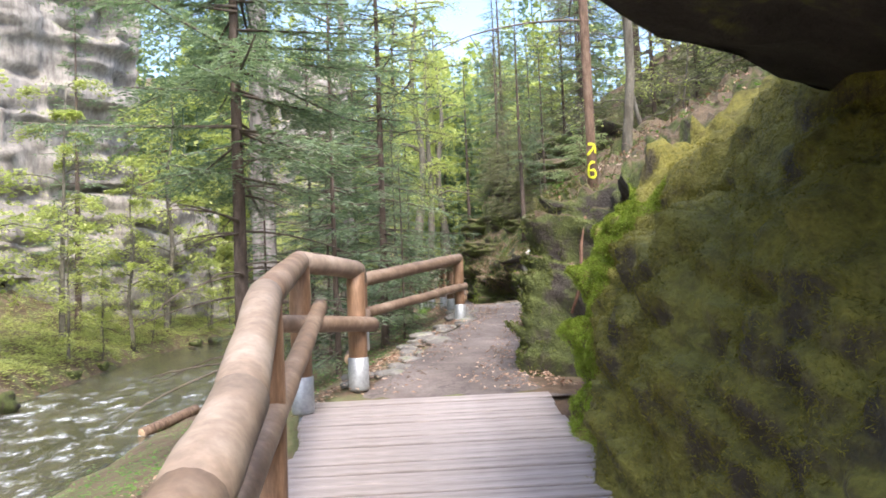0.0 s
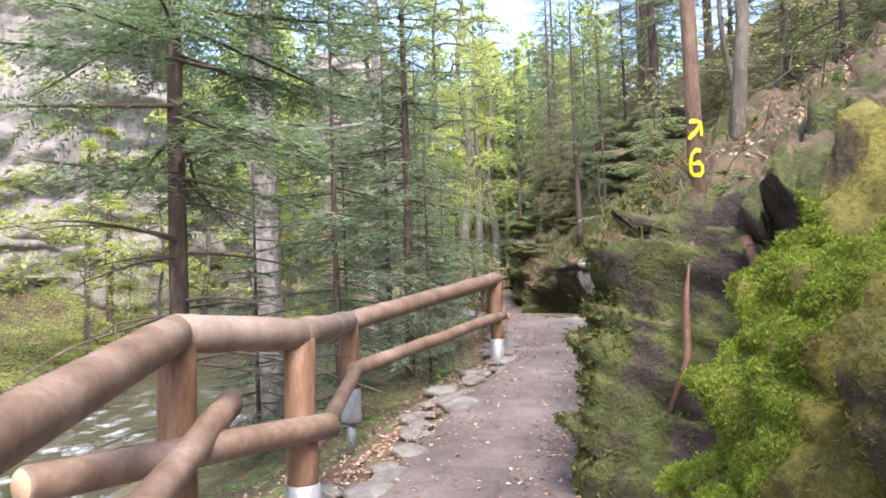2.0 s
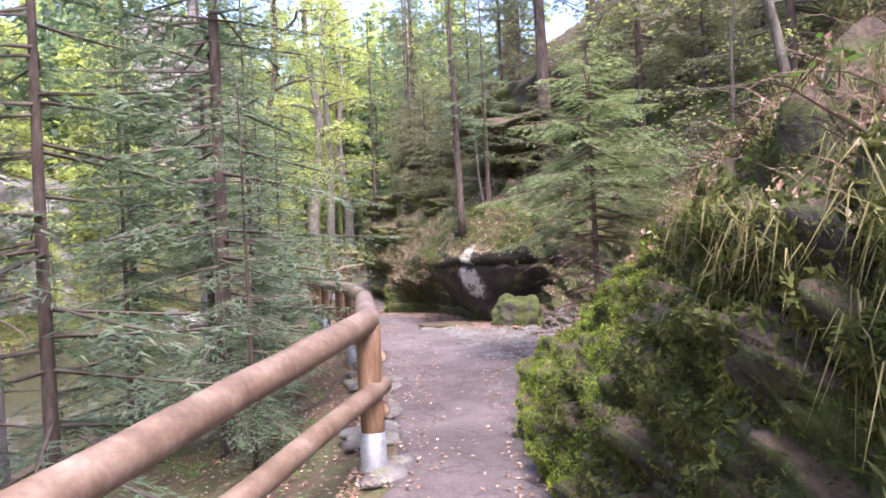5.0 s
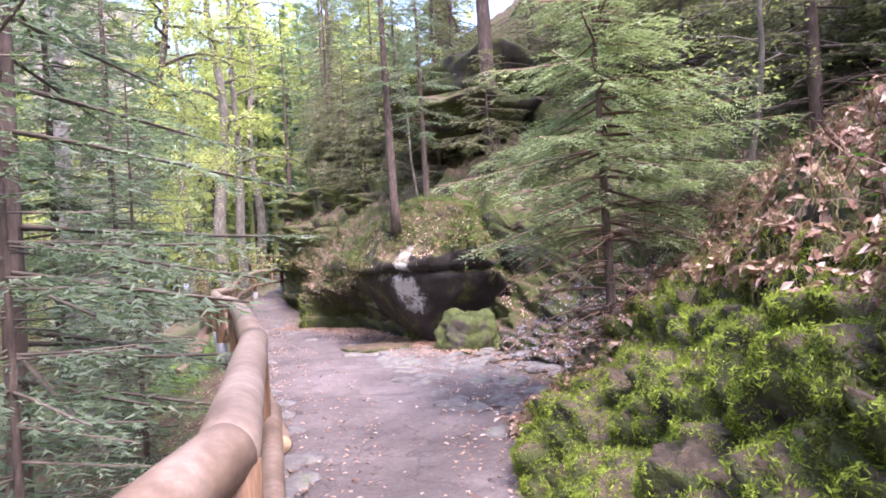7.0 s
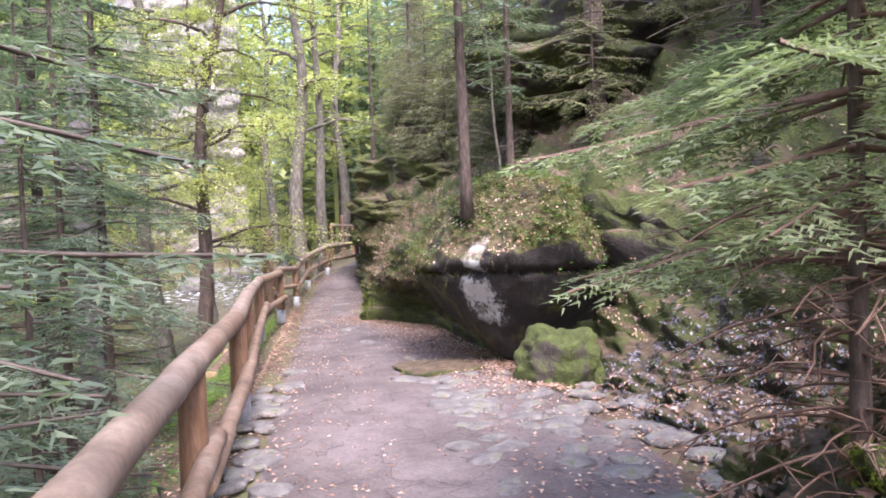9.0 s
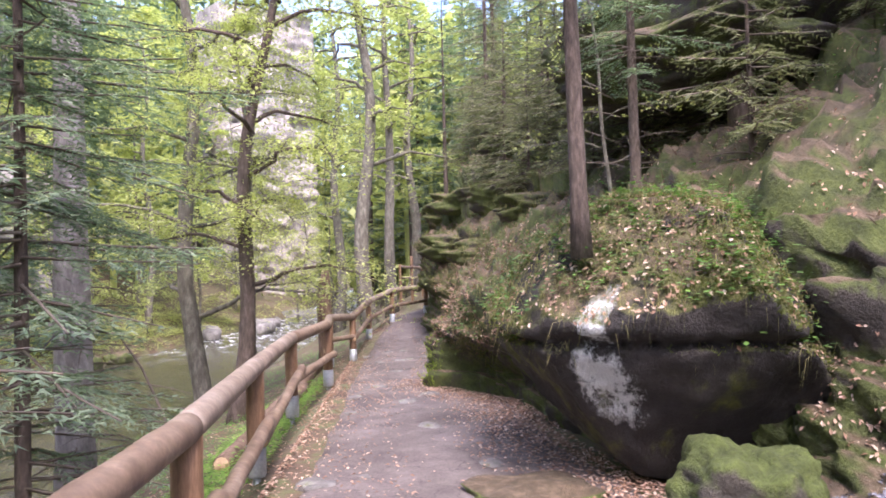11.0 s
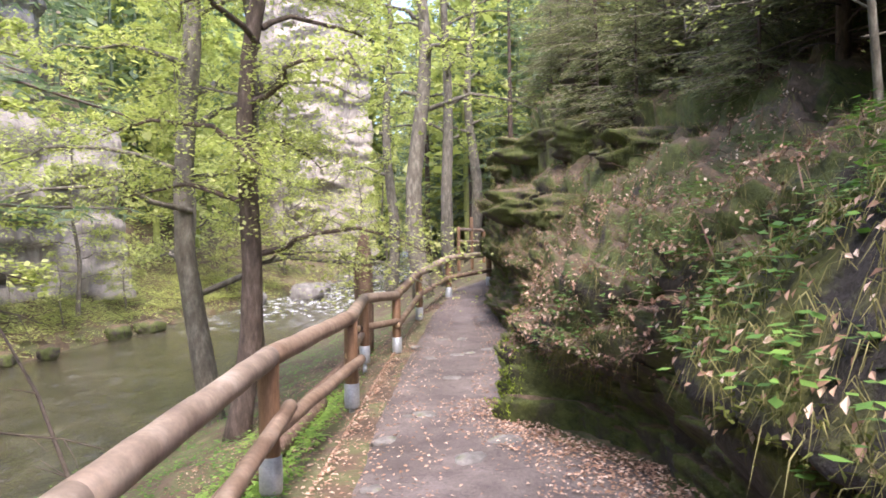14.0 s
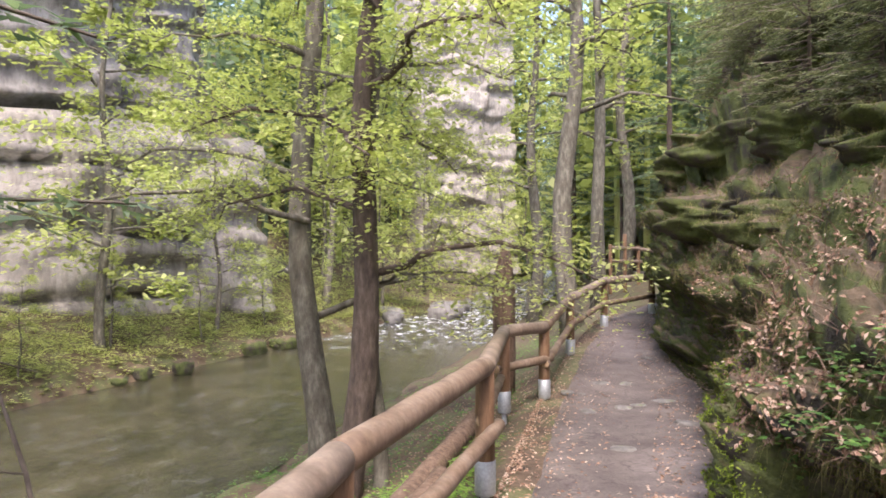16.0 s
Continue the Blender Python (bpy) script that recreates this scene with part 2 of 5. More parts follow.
M_LITTER = foliage("fallen_leaves", [(0, (0.19, 0.1, 0.065)), (0.4, (0.36, 0.21, 0.15)), (0.8, (0.52, 0.36, 0.28)), (1, (0.66, 0.52, 0.44))], 0.1, 0.75)
M_MOSS_OLIVE = foliage("olive_moss", [(0, (0.1, 0.085, 0.015)), (0.5, (0.19, 0.165, 0.025)), (1, (0.3, 0.26, 0.05))], 0.3, 0.9)
# litter with the purplish shade beside the path put into its colour
M_SHADE_LITTER = foliage("wet_grey_litter", [(0, (0.03, 0.03, 0.04)), (0.5, (0.12, 0.115, 0.15)), (1, (0.36, 0.35, 0.4))], 0.05, 0.4)
M_PAINT = two_tone("yellow_paint", [(0.3, (0.6, 0.6, 0.01)), (0.7, (0.75, 0.75, 0.03))], 12.0, 0.6)


def make_water_mat():
    m, nt, b = material("stream_water", 0.12)
    t = tex(nt, 1.3, 5, 0.6, (1.0, 0.5, 1))
    col = ramp(nt, t, [(0.3, (0.022, 0.021, 0.012)), (0.55, (0.05, 0.045, 0.026)), (0.75, (0.085, 0.075, 0.045))])
    c = nt.nodes.new("ShaderNodeTexCoord")
    s = nt.nodes.new("ShaderNodeSeparateXYZ")
    nt.links.new(c.outputs["Object"], s.inputs[0])
    lively = ramp(nt, band(nt, s.outputs["Y"], 0, 80), [(0.0, (0.5, 0.5, 0.5)), (0.22, (0.45, 0.45, 0.45)), (0.34, (0.04, 0.04, 0.04)), (0.54, (0.08, 0.08, 0.08)), (0.68, (1, 1, 1)), (1.0, (1, 1, 1))])
    foam = band(nt, tex(nt, 2.6, 8, 0.75, (1.0, 0.55, 1)), 0.5, 0.63)
    f = calc(nt, "MULTIPLY", foam, lively)
    nt.links.new(mix(nt, f, col, (0.72, 0.76, 0.8)), b.inputs["Base Color"])
    nt.links.new(calc(nt, "ADD", calc(nt, "MULTIPLY", f, 0.5), 0.08), b.inputs["Roughness"])
    bump(nt, b, tex(nt, 5.0, 4, 0.6, (1.0, 0.6, 1)), 0.8, 0.08)
    return m


M_WATER = make_water_mat()

# ---- ground levels ----
def lerp(v, xs, ys):
    return float(np.interp(v, xs, ys))


GY = [-40, -10, 0, 2.6, 5.7, 10.3, 17, 24.9, 29.5, 32, 35, 42, 60, 120]
GZ = [-1.0, -0.5, 0, 0.42, 0.8, 1.08, 1.12, 0.92, 0.75, 0.95, 1.25, 1.6, 1.6, 1.8]
WATER = -0.85


def path_z(y):
    return lerp(y, GY, GZ)


def path_left(y):
    return lerp(y, [-40, 0, 5.4, 6.8, 8.8, 10.5, 12.9, 15.5, 23, 29, 32.2, 35.5, 38, 44, 120],
                [-0.6, -0.55, -0.5, -0.05, 0.5, 1.05, 1.3, 1.32, 1.6, 1.75, 2.1, 2.75, 3.8, 5.0, 5.0])


def near_bank(y):
    return lerp(y, [-60, 10, 15, 29, 35, 47, 71, 140], [-4.6, -4.6, -4.6, -3.3, -2.7, -1.6, 0.2, 2.0])


def far_bank(y):
    return lerp(y, [-60, 0, 10, 20, 33, 47, 62, 71, 140], [-11, -9.5, -9.0, -9.6, -10.8, -8.6, -5.4, -3.6, -3.0])


def fbm(x, y, z, octaves=4):
    total, amp, f = 0.0, 0.5, 1.0
    for _ in range(octaves):
        total += amp * noise.noise((x * f, y * f, z * f))
        amp *= 0.5
        f *= 2.1
    return total


def ground_z(x, y):
    g = path_z(y)
    xl = path_left(y)
    if x >= xl:
        z = g + 0.025 * fbm(x * 1.5, y * 1.5, 0)
        if y < 5.35:
            z -= 0.4 * min(1, (5.35 - y) / 0.4)
        if x > 45:
            z += min(24.0, (x - 45) * 1.6)
        return z
    xn, xf = near_bank(y), far_bank(y)
    drop = 0.4 if y < 5.2 else 0.0
    if x > xn:
        d, span = xl - x, xl - xn
        edge = min(1.0, d / 0.5)
        z = g - drop - 0.08 * edge - (g - drop - 0.08 - WATER + 0.08) * min(1.0, max(0, d - 0.35) / (span - 0.35)) ** 0.8
        z += 0.22 * fbm(x * 0.8, y * 0.8, 3) * min(1.0, d)
        return z
    if x > xf:
        d = min(xn - x, x - xf)
        return WATER - 0.1 - 0.45 * min(1.0, d / 1.2) + 0.1 * fbm(x, y, 7)
    d = xf - x
    z = WATER + 0.45 * min(1.0, d / 0.35) + 0.22 * min(d, 7.0) + max(0.0, min(d - 7.0, 28.0)) * 0.75
    z += (0.5 * fbm(x * 0.45, y * 0.45, 11) + 0.12 * fbm(x * 2, y * 2, 5)) * min(1.0, d)
    return min(z, 26.0)


# ---- mesh tools ----
def mesh_ob(name, verts, faces, mats, smooth=True, parent=None, index=None):
    me = bpy.data.meshes.new(name)
    me.from_pydata([tuple(v) for v in verts], [], faces)
    for m in (mats if isinstance(mats, (list, tuple)) else [mats]):
        me.materials.append(m)
    me.polygons.foreach_set("use_smooth", [smooth] * len(me.polygons))
    if index is not None:
        me.polygons.foreach_set("material_index", index)
    me.update()
    ob = new(name, me)
    if parent is not None:
        ob.parent = parent
    return ob


def grid_faces(nu, nv):
    return [(i * nv + j, i * nv + j + 1, (i + 1) * nv + j + 1, (i + 1) * nv + j) for i in range(nu - 1) for j in range(nv - 1)]


def tube(pts, radii, sides=10, caps=True, wobble=0.0, seed=0.0):
    """Round tapered body along a line of points."""
    verts, faces = [], []
    up0 = Vector((0.31, 0.17, 0.93))
    n = len(pts)
    pts = [Vector(p) for p in pts]
    for i, p in enumerate(pts):
        d = (pts[min(i + 1, n - 1)] - pts[max(i - 1, 0)]).normalized()
        u = d.cross(up0)
        if u.length < 0.2:
            u = d.cross(Vector((1, 0.2, 0)))
        u.normalize()
        w = d.cross(u)
        for k in range(sides):
            a = 2 * math.pi * k / sides
            o = u * math.cos(a) + w * math.sin(a)
            r = radii[i]
            if wobble:
                q = p + o * r
                r *= 1 + wobble * noise.noise((q.x * 6 + seed, q.y * 6, q.z * 3)) * 2
            verts.append(p + o * r)
    for i in range(n - 1):
        for k in range(sides):
            a, b = i * sides + k, i * sides + (k + 1) % sides
            faces.append((a, b, b + sides, a + sides))
    if caps:
        faces.append(tuple(range(sides))[::-1])
        faces.append(tuple(range((n - 1) * sides, n * sides)))
    return verts, faces


class Pile:
    """Collects loose faces for one mesh."""

    def __init__(self):
        self.v, self.f = [], []

    def add(self, verts, faces):
        b = len(self.v)
        self.v.extend(verts)
        self.f.extend([tuple(i + b for i in f) for f in faces])

    def blade(self, base, tip, side):
        b = len(self.v)
        self.v.extend((base - side, base + side, tip))
        self.f.append((b, b + 1, b + 2))

    def leaf(self, c, along, across):
        b = len(self.v)
        self.v.extend((c - along, c + across, c + along, c - across))
        self.f.append((b, b + 1, b + 2, b + 3))


# ---- setting: ground, water, path ----
def axis(parts):
    out = []
    for a, b, s in parts:
        n = max(1, int(round((b - a) / s)))
        out += [a + (b - a) * i / n for i in range(n)]
    return out + [parts[-1][1]]


def make_ground():
    xs = axis([(-1500, -200, 260), (-200, -60, 20), (-60, -16, 1.6), (-16, -4, 0.4), (-4, 4.5, 0.2), (4.5, 12, 1.5), (12, 60, 6), (60, 200, 20), (200, 1500, 260)])
    ys = axis([(-1500, -200, 260), (-200, -40, 20), (-40, -6, 2), (-6, 36, 0.3), (36, 60, 0.8), (60, 130, 2.5), (130, 260, 15), (260, 1500, 240)])
    verts = [(x, y, ground_z(x, y) + (min(22.0, (y - 90) * 0.5) * min(1, max(0, (abs(x + 2) - 6) / 10)) if y > 90 and x < 45 else 0)) for x in xs for y in ys]
    ob = mesh_ob("ground", verts, grid_faces(len(xs), len(ys)), M_GROUND)
    return tagged(ob, "brown forest floor with leaf litter sloping to the stream", "ground", kind="structure")


def make_path():
    ys = axis([(5.32, 34, 0.12), (34, 60, 0.5)])
    verts, nv = [], 17
    for y in ys:
        l = path_left(y) + 0.12
        r = path_right(y)
        for j in range(nv):
            s = j / (nv - 1)
            x = l + (r - l) * s + (0.1 * noise.noise((y * 1.3, s, 2)) if j in (0, nv - 1) else 0)
            edge = min(s, 1 - s) * 2
            z = path_z(y) + 0.03 * min(1, edge * 5) + 0.035 * fbm(x * 2, y * 2, 1) + 0.012 * abs(noise.noise((x * 5, y * 5, 3))) - (0.05 if edge < 0.01 else 0)
            if y < 6:
                z = path_z(y) - 0.02 + (z - path_z(y)) * max(0.0, (y - 5.3) / 0.7)
            verts.append((x, y, z + 0.012))
    ob = mesh_ob("path", verts, grid_faces(len(ys), nv), M_PATH)
    return tagged(ob, "trodden grey brown earth path strewn with leaves", "path", kind="structure")


def path_right(y):
    return lerp(y, [5, 5.8, 8.5, 10.7, 12.9, 15.0, 17, 18.5, 20, 22.5, 23.6, 24.3, 26, 29, 31, 33, 36, 40, 60],
                [1.5, 1.2, 1.9, 2.5, 3.1, 4.3, 4.3, 4.2, 4.0, 4.0, 3.4, 3.1, 3.5, 4.1, 3.9, 3.8, 4.2, 5.8, 7])


def make_water():
    ys = axis([(-60, 0, 2), (0, 75, 0.3), (75, 130, 3)])
    verts, nv = [], 60
    for y in ys:
        a, b = far_bank(y) - 0.25, near_bank(y) + 0.3
        for j in range(nv):
            x = a + (b - a) * j / (nv - 1)
            rough = lerp(y, [-60, 12, 22, 28, 50, 58, 80], [1, 1, 0.6, 0.25, 0.35, 1, 1])
            z = WATER + rough * 0.07 * fbm(x * 1.6, y * 1.1, 4, 3) + 0.012 * noise.noise((x * 5, y * 4, 0)) + lerp(y, [-60, 50, 75, 130], [0, 0, 0.35, 0.5])
            verts.append((x, y, z))
    ob = mesh_ob("water", verts, grid_faces(len(ys), nv), M_WATER)
    return tagged(ob, "shallow brown green stream with white riffles", "stream", kind="structure")


# profile of the rocky bank at stations along the path: x and height over the path
BANK = {
    -14: ((1.1, -.6), (1.15, .4), (1.3, .9), (1.5, 1.4), (2.0, 2.0), (2.4, 2.9), (8, 6), (34, 22)),
    2.0: ((1.0, -.6), (1.05, .4), (1.15, .8), (1.35, 1.25), (1.9, 1.85), (2.3, 2.7), (8, 5.5), (34, 22)),
    3.6: ((1.02, -.6), (1.06, .4), (1.12, .8), (1.3, 1.25), (1.85, 1.65), (2.35, 2.35), (7, 5), (34, 22)),
    4.5: ((1.15, -.6), (1.2, .4), (1.26, .8), (1.35, 1.25), (1.65, 1.5), (2.4, 2.05), (6, 4), (34, 22)),
    4.85: ((1.4, -.5), (1.5, .4), (1.6, .8), (1.65, 1.2), (1.75, 1.6), (2.4, 2.0), (5.5, 3.8), (34, 22)),
    5.2: ((1.75, -.5), (1.95, .3), (2.05, .8), (2.0, 1.2), (1.8, 1.68), (2.4, 2.0), (5.5, 3.6), (34, 22)),
    5.75: ((1.7, -.3), (1.9, .3), (1.95, .7), (1.9, 1.1), (1.9, 1.5), (2.4, 1.9), (5, 3.4), (34, 22)),
    5.98: ((1.12, -.2), (1.16, .5), (1.2, .95), (1.22, 1.35), (1.36, 1.56), (2.1, 1.62), (5, 3.3), (34, 22)),
    8.2: ((1.66, -.1), (1.7, .4), (1.78, .8), (1.92, 1.2), (2.12, 1.6), (2.55, 2.1), (5.2, 3.5), (34, 22)),
    10.7: ((2.1, -.1), (2.3, .35), (2.65, .75), (2.95, 1.1), (3.35, 1.5), (3.9, 1.95), (6.3, 3.7), (34, 21)),
    12.2: ((2.55, -.1), (2.85, .3), (3.35, .7), (3.75, 1.04), (4.2, 1.45), (4.6, 1.75), (7, 3), (34, 20)),
    13.4: ((3.0, -.1), (3.4, .2), (3.9, .58), (4.4, .95), (5.0, 1.4), (5.8, 1.9), (8, 3), (34, 20)),
    15.2: ((4.2, -.1), (4.7, .06), (5.2, .2), (5.7, .5), (6.3, 1.0), (7, 1.6), (9.5, 3.3), (34, 20)),
    17.0: ((4.5, -.1), (5.0, .06), (5.5, .3), (5.9, .8), (6.2, 1.4), (6.8, 2.0), (9, 3.9), (34, 21)),
    18.6: ((4.5, -.1), (4.8, .3), (4.9, .9), (4.9, 1.5), (5.0, 2.0), (5.8, 2.45), (9, 4.8), (34, 22)),
    21.3: ((4.1, -.1), (4.1, .4), (4.1, .9), (4.0, 1.4), (4.2, 2.0), (5, 2.5), (8.4, 4.4), (34, 22)),
    22.7: ((4.1, -.1), (4.2, .35), (4.1, .6), (3.5, .85), (3.7, 1.4), (4.7, 2.2), (8, 4.5), (34, 22)),
    23.8: ((3.7, -.1), (3.75, .35), (3.5, .6), (3.2, .85), (3.55, 1.4), (4.6, 2.2), (8, 4.5), (34, 22)),
    24.1: ((2.85, -.1), (2.95, .3), (3.1, .7), (3.23, 1.0), (3.5, 1.5), (4.5, 2.2), (8, 4.6), (34, 22)),
    26.0: ((3.25, -.1), (3.4, .4), (3.55, .9), (3.7, 1.3), (4.0, 1.8), (4.5, 2.3), (8, 5), (34, 22)),
    28.8: ((4.0, -.1), (4.05, .4), (4.0, .8), (3.85, 1.3), (4.0, 1.9), (4.5, 2.6), (7.5, 5.6), (34, 23)),
    31.0: ((3.75, -.1), (3.85, .3), (4.05, .7), (3.95, 1.2), (3.65, 1.7), (4.2, 2.8), (6.5, 6.0), (34, 24)),
    32.6: ((3.6, -.1), (3.62, .7), (3.6, 1.4), (3.45, 2.2), (3.9, 2.8), (4.4, 3.5), (5.4, 5.3), (34, 25)),
    36.0: ((4.1, -.1), (4.0, .7), (4.0, 1.4), (3.9, 2.2), (4.2, 2.9), (4.8, 3.6), (6, 5.6), (34, 25)),
    40.0: ((5.6, -.1), (5.5, .7), (5.5, 1.4), (5.4, 2.2), (5.7, 2.9), (6.3, 3.6), (7.5, 5.6), (34, 25)),
    60.0: ((7, -.1), (7, .7), (7, 1.4), (7, 2.2), (7.4, 2.9), (8, 3.6), (10, 6), (34, 25)),
    140.0: ((8, -.1), (8, .7), (8.3, 1.4), (8.5, 2.2), (9, 2.9), (9.6, 3.6), (11, 6), (34, 25)),
}
BANK_Y = sorted(BANK)
BANK_A = np.array([BANK[y] for y in BANK_Y], float)
BANK_S = np.array([0, 0.14, 0.27, 0.4, 0.52, 0.65, 0.85, 1.0])


def bank_point(y, s):
    """Point of the bank's face at the station y; s runs from the foot up the slope."""
    i = min(max(int(np.searchsorted(BANK_Y, y)) - 1, 0), len(BANK_Y) - 2)
    f = min(1.0, max(0.0, (y - BANK_Y[i]) / (BANK_Y[i + 1] - BANK_Y[i])))
    row = BANK_A[i] * (1 - f) + BANK_A[i + 1] * f
    x, z = float(np.interp(s, BANK_S, row[:, 0])), float(np.interp(s, BANK_S, row[:, 1])) + path_z(y)
    a = min(1.0, s / 0.08)
    big = fbm(x * 0.9, y * 0.9, z * 1.2, 3)
    lump = abs(noise.noise((x * 1.9, y * 1.9, z * 2.3 + 5))) - 0.22
    knob = abs(noise.noise((x * 4.6 + 3, y * 4.6, z * 5.2))) - 0.22
    fine = fbm(x * 9, y * 9, z * 9, 3)
    strata = noise.noise((x * 0.5, y * 0.5, z * 5.5))
    near, second = noise.voronoi((x * 1.3, y * 1.3, z * 1.9))[0][:2]
    crack = max(0.0, 0.16 - (second - near)) / 0.16
    rocky = 1.0 if s < 0.55 else 0.45
    clod = abs(noise.noise((x * 9.5, y * 9.5 + 7, z * 10.5))) - 0.22
    calm = lerp(y, [4.9, 5.6, 9.0, 9.8, 13.8, 15.2], [1.0, 0.4, 0.4, 0.42, 0.42, 1.0])
    d = a * (calm * (0.36 * big + 0.34 * lump) + min(1.0, calm + 0.25) * 0.2 * knob + (0.1 if y > 10 or y < 5.95 else 0.17) * clod + 0.17 * fine + (0.09 * strata - 0.13 * crack) * rocky)
    if y > 26.3 and s > 0.05:
        f = z * 0.95 + 0.5 * noise.noise((x * 0.5, y * 0.35, 2.0))
        f -= math.floor(f)
        d += min(1.0, (y - 26.3) / 1.5) * 0.42 * (0.45 - f) * (1 if s < 0.75 else 0.3)
    pit = ((x - 6.7) / 1.3) ** 2 + ((y - 22.6) / 1.5) ** 2
    if pit < 1.0:
        z -= 1.1 * (1 - pit) ** 0.5
    if s > 0.66:
        d *= 1 + (s - 0.66) * 5
    if y < 4.7:
        d *= 0.55
    wx, wz = (-0.85, 0.5) if s < 0.5 else (-0.35, 0.9)
    return Vector((x + d * wx, y + 0.12 * a * fbm(x * 3, z * 3, y * 3, 2), z + d * wz))


def make_bank():
    ys = axis([(-14, 1, 0.4), (1, 4.4, 0.06), (4.4, 6.4, 0.045), (6.4, 14, 0.07), (14, 27, 0.08), (27, 37, 0.12), (37, 60, 0.6), (60, 140, 4)])
    ss = [i / 84 * 0.66 for i in range(84)] + [0.66 + 0.34 * i / 40 for i in range(41)]
    verts = [bank_point(y, s) for y in ys for s in ss]
    ob = mesh_ob("rock_bank", verts, grid_faces(len(ys), len(ss)), [M_ROCK, M_WALL], True, None, [1 if y < 4.85 else 0 for y in ys[:-1] for _ in ss[:-1]])
    return tagged(ob, "mossy sandstone bank with earth and leaf litter on top", "rock bank", kind="structure")


def rock(name, c, size, label, seed, mat, undercut=0.0, rot=0.0, rough=0.25, sub=5, cat="boulder"):
    bm = bmesh.new()
    bmesh.ops.create_icosphere(bm, subdivisions=sub, radius=1)
    for v in bm.verts:
        p = v.co.copy()
        m = max(abs(p.x), abs(p.y), abs(p.z))
        p = p.lerp(p / m, 0.45)
        k = 1 + rough * (1.2 * fbm(p.x * 1.1 + seed, p.y * 1.1, p.z * 1.1, 2) + 0.45 * noise.noise((p.x * 2.0, p.y * 2.0 + seed, p.z * 2.2)) - 0.5 * max(0.0, 0.14 - (lambda v: v[1] - v[0])(noise.voronoi((p.x * 1.2 + seed, p.y * 1.2, p.z * 1.4))[0])) / 0.14 * 0.25) + rough * 0.3 * fbm(p.x * 6, p.y * 6 + seed, p.z * 6, 3)
        p *= k
        if undercut and p.z < 0.1:
            q = 1 - undercut * min(1.0, (0.1 - p.z))
            p.x *= q
            p.y *= q
        v.co = (p.x * size[0], p.y * size[1], p.z * size[2])
    me = bpy.data.meshes.new(name)
    bm.to_mesh(me)
    bm.free()
    me.materials.append(mat)
    me.polygons.foreach_set("use_smooth", [True] * len(me.polygons))
    ob = new(name, me)
    ob.matrix_basis = pose(*c, 0, 0, rot)
    return tagged(ob, label, cat)


# ---- plants ----
def rnd(a, b):
    return random.uniform(a, b)


def needle_branch(wood, green, base, az, length, droop, dens, size, bare=0.15, fan=0.42):
    """One spruce bough: a curved limb with flat twigs of needles on both sides."""
    d = Vector((math.cos(az), math.sin(az), 0))
    side = Vector((-d.y, d.x, 0))
    n = 4
    pts = []
    for i in range(n):
        s = i / (n - 1)
        pts.append(base + d * (length * s) + Vector((0, 0, -droop * length * (s ** 1.3) + 0.10 * length * s * s)))
    wood.add(*tube(pts, [0.008 + 0.016 * length / 2 * (1 - i / (n - 1)) for i in range(n)], 3, False))
    m = max(3, int(length * dens))
    for i in range(m):
        s = bare + (1 - bare) * (i + rnd(0, 1)) / m
        k = min(int(s * (n - 1)), n - 2)
        c = pts[k].lerp(pts[k + 1], s * (n - 1) - k)
        tl = length * fan * (1.05 - s) * rnd(0.7, 1.1) + 0.1
        for sg in (-1, 1):
            td = (d * rnd(0.5, 0.9) + side * sg * rnd(0.6, 1.0) + Vector((0, 0, rnd(-0.45, 0.05)))).normalized()
            q = max(2, int(tl / size * 1.5))
            cross = td.cross(Vector((0, 0, 1))).normalized()
            for j in range(q):
                t = c + td * (tl * (j + 0.4) / q) + Vector((0, 0, -0.25 * tl * (j / q) ** 2))
                for e in (-1, 1):
                    tip = t + (td * 0.75 + cross * e * rnd(0.5, 0.8) + Vector((0, 0, rnd(-0.35, 0.25)))) * size
                    w = (td * 0.5 - cross * e * 0.3 + Vector((0, 0, rnd(-0.5, 0.5)))) * size * 0.2
                    green.blade(t, tip, w)


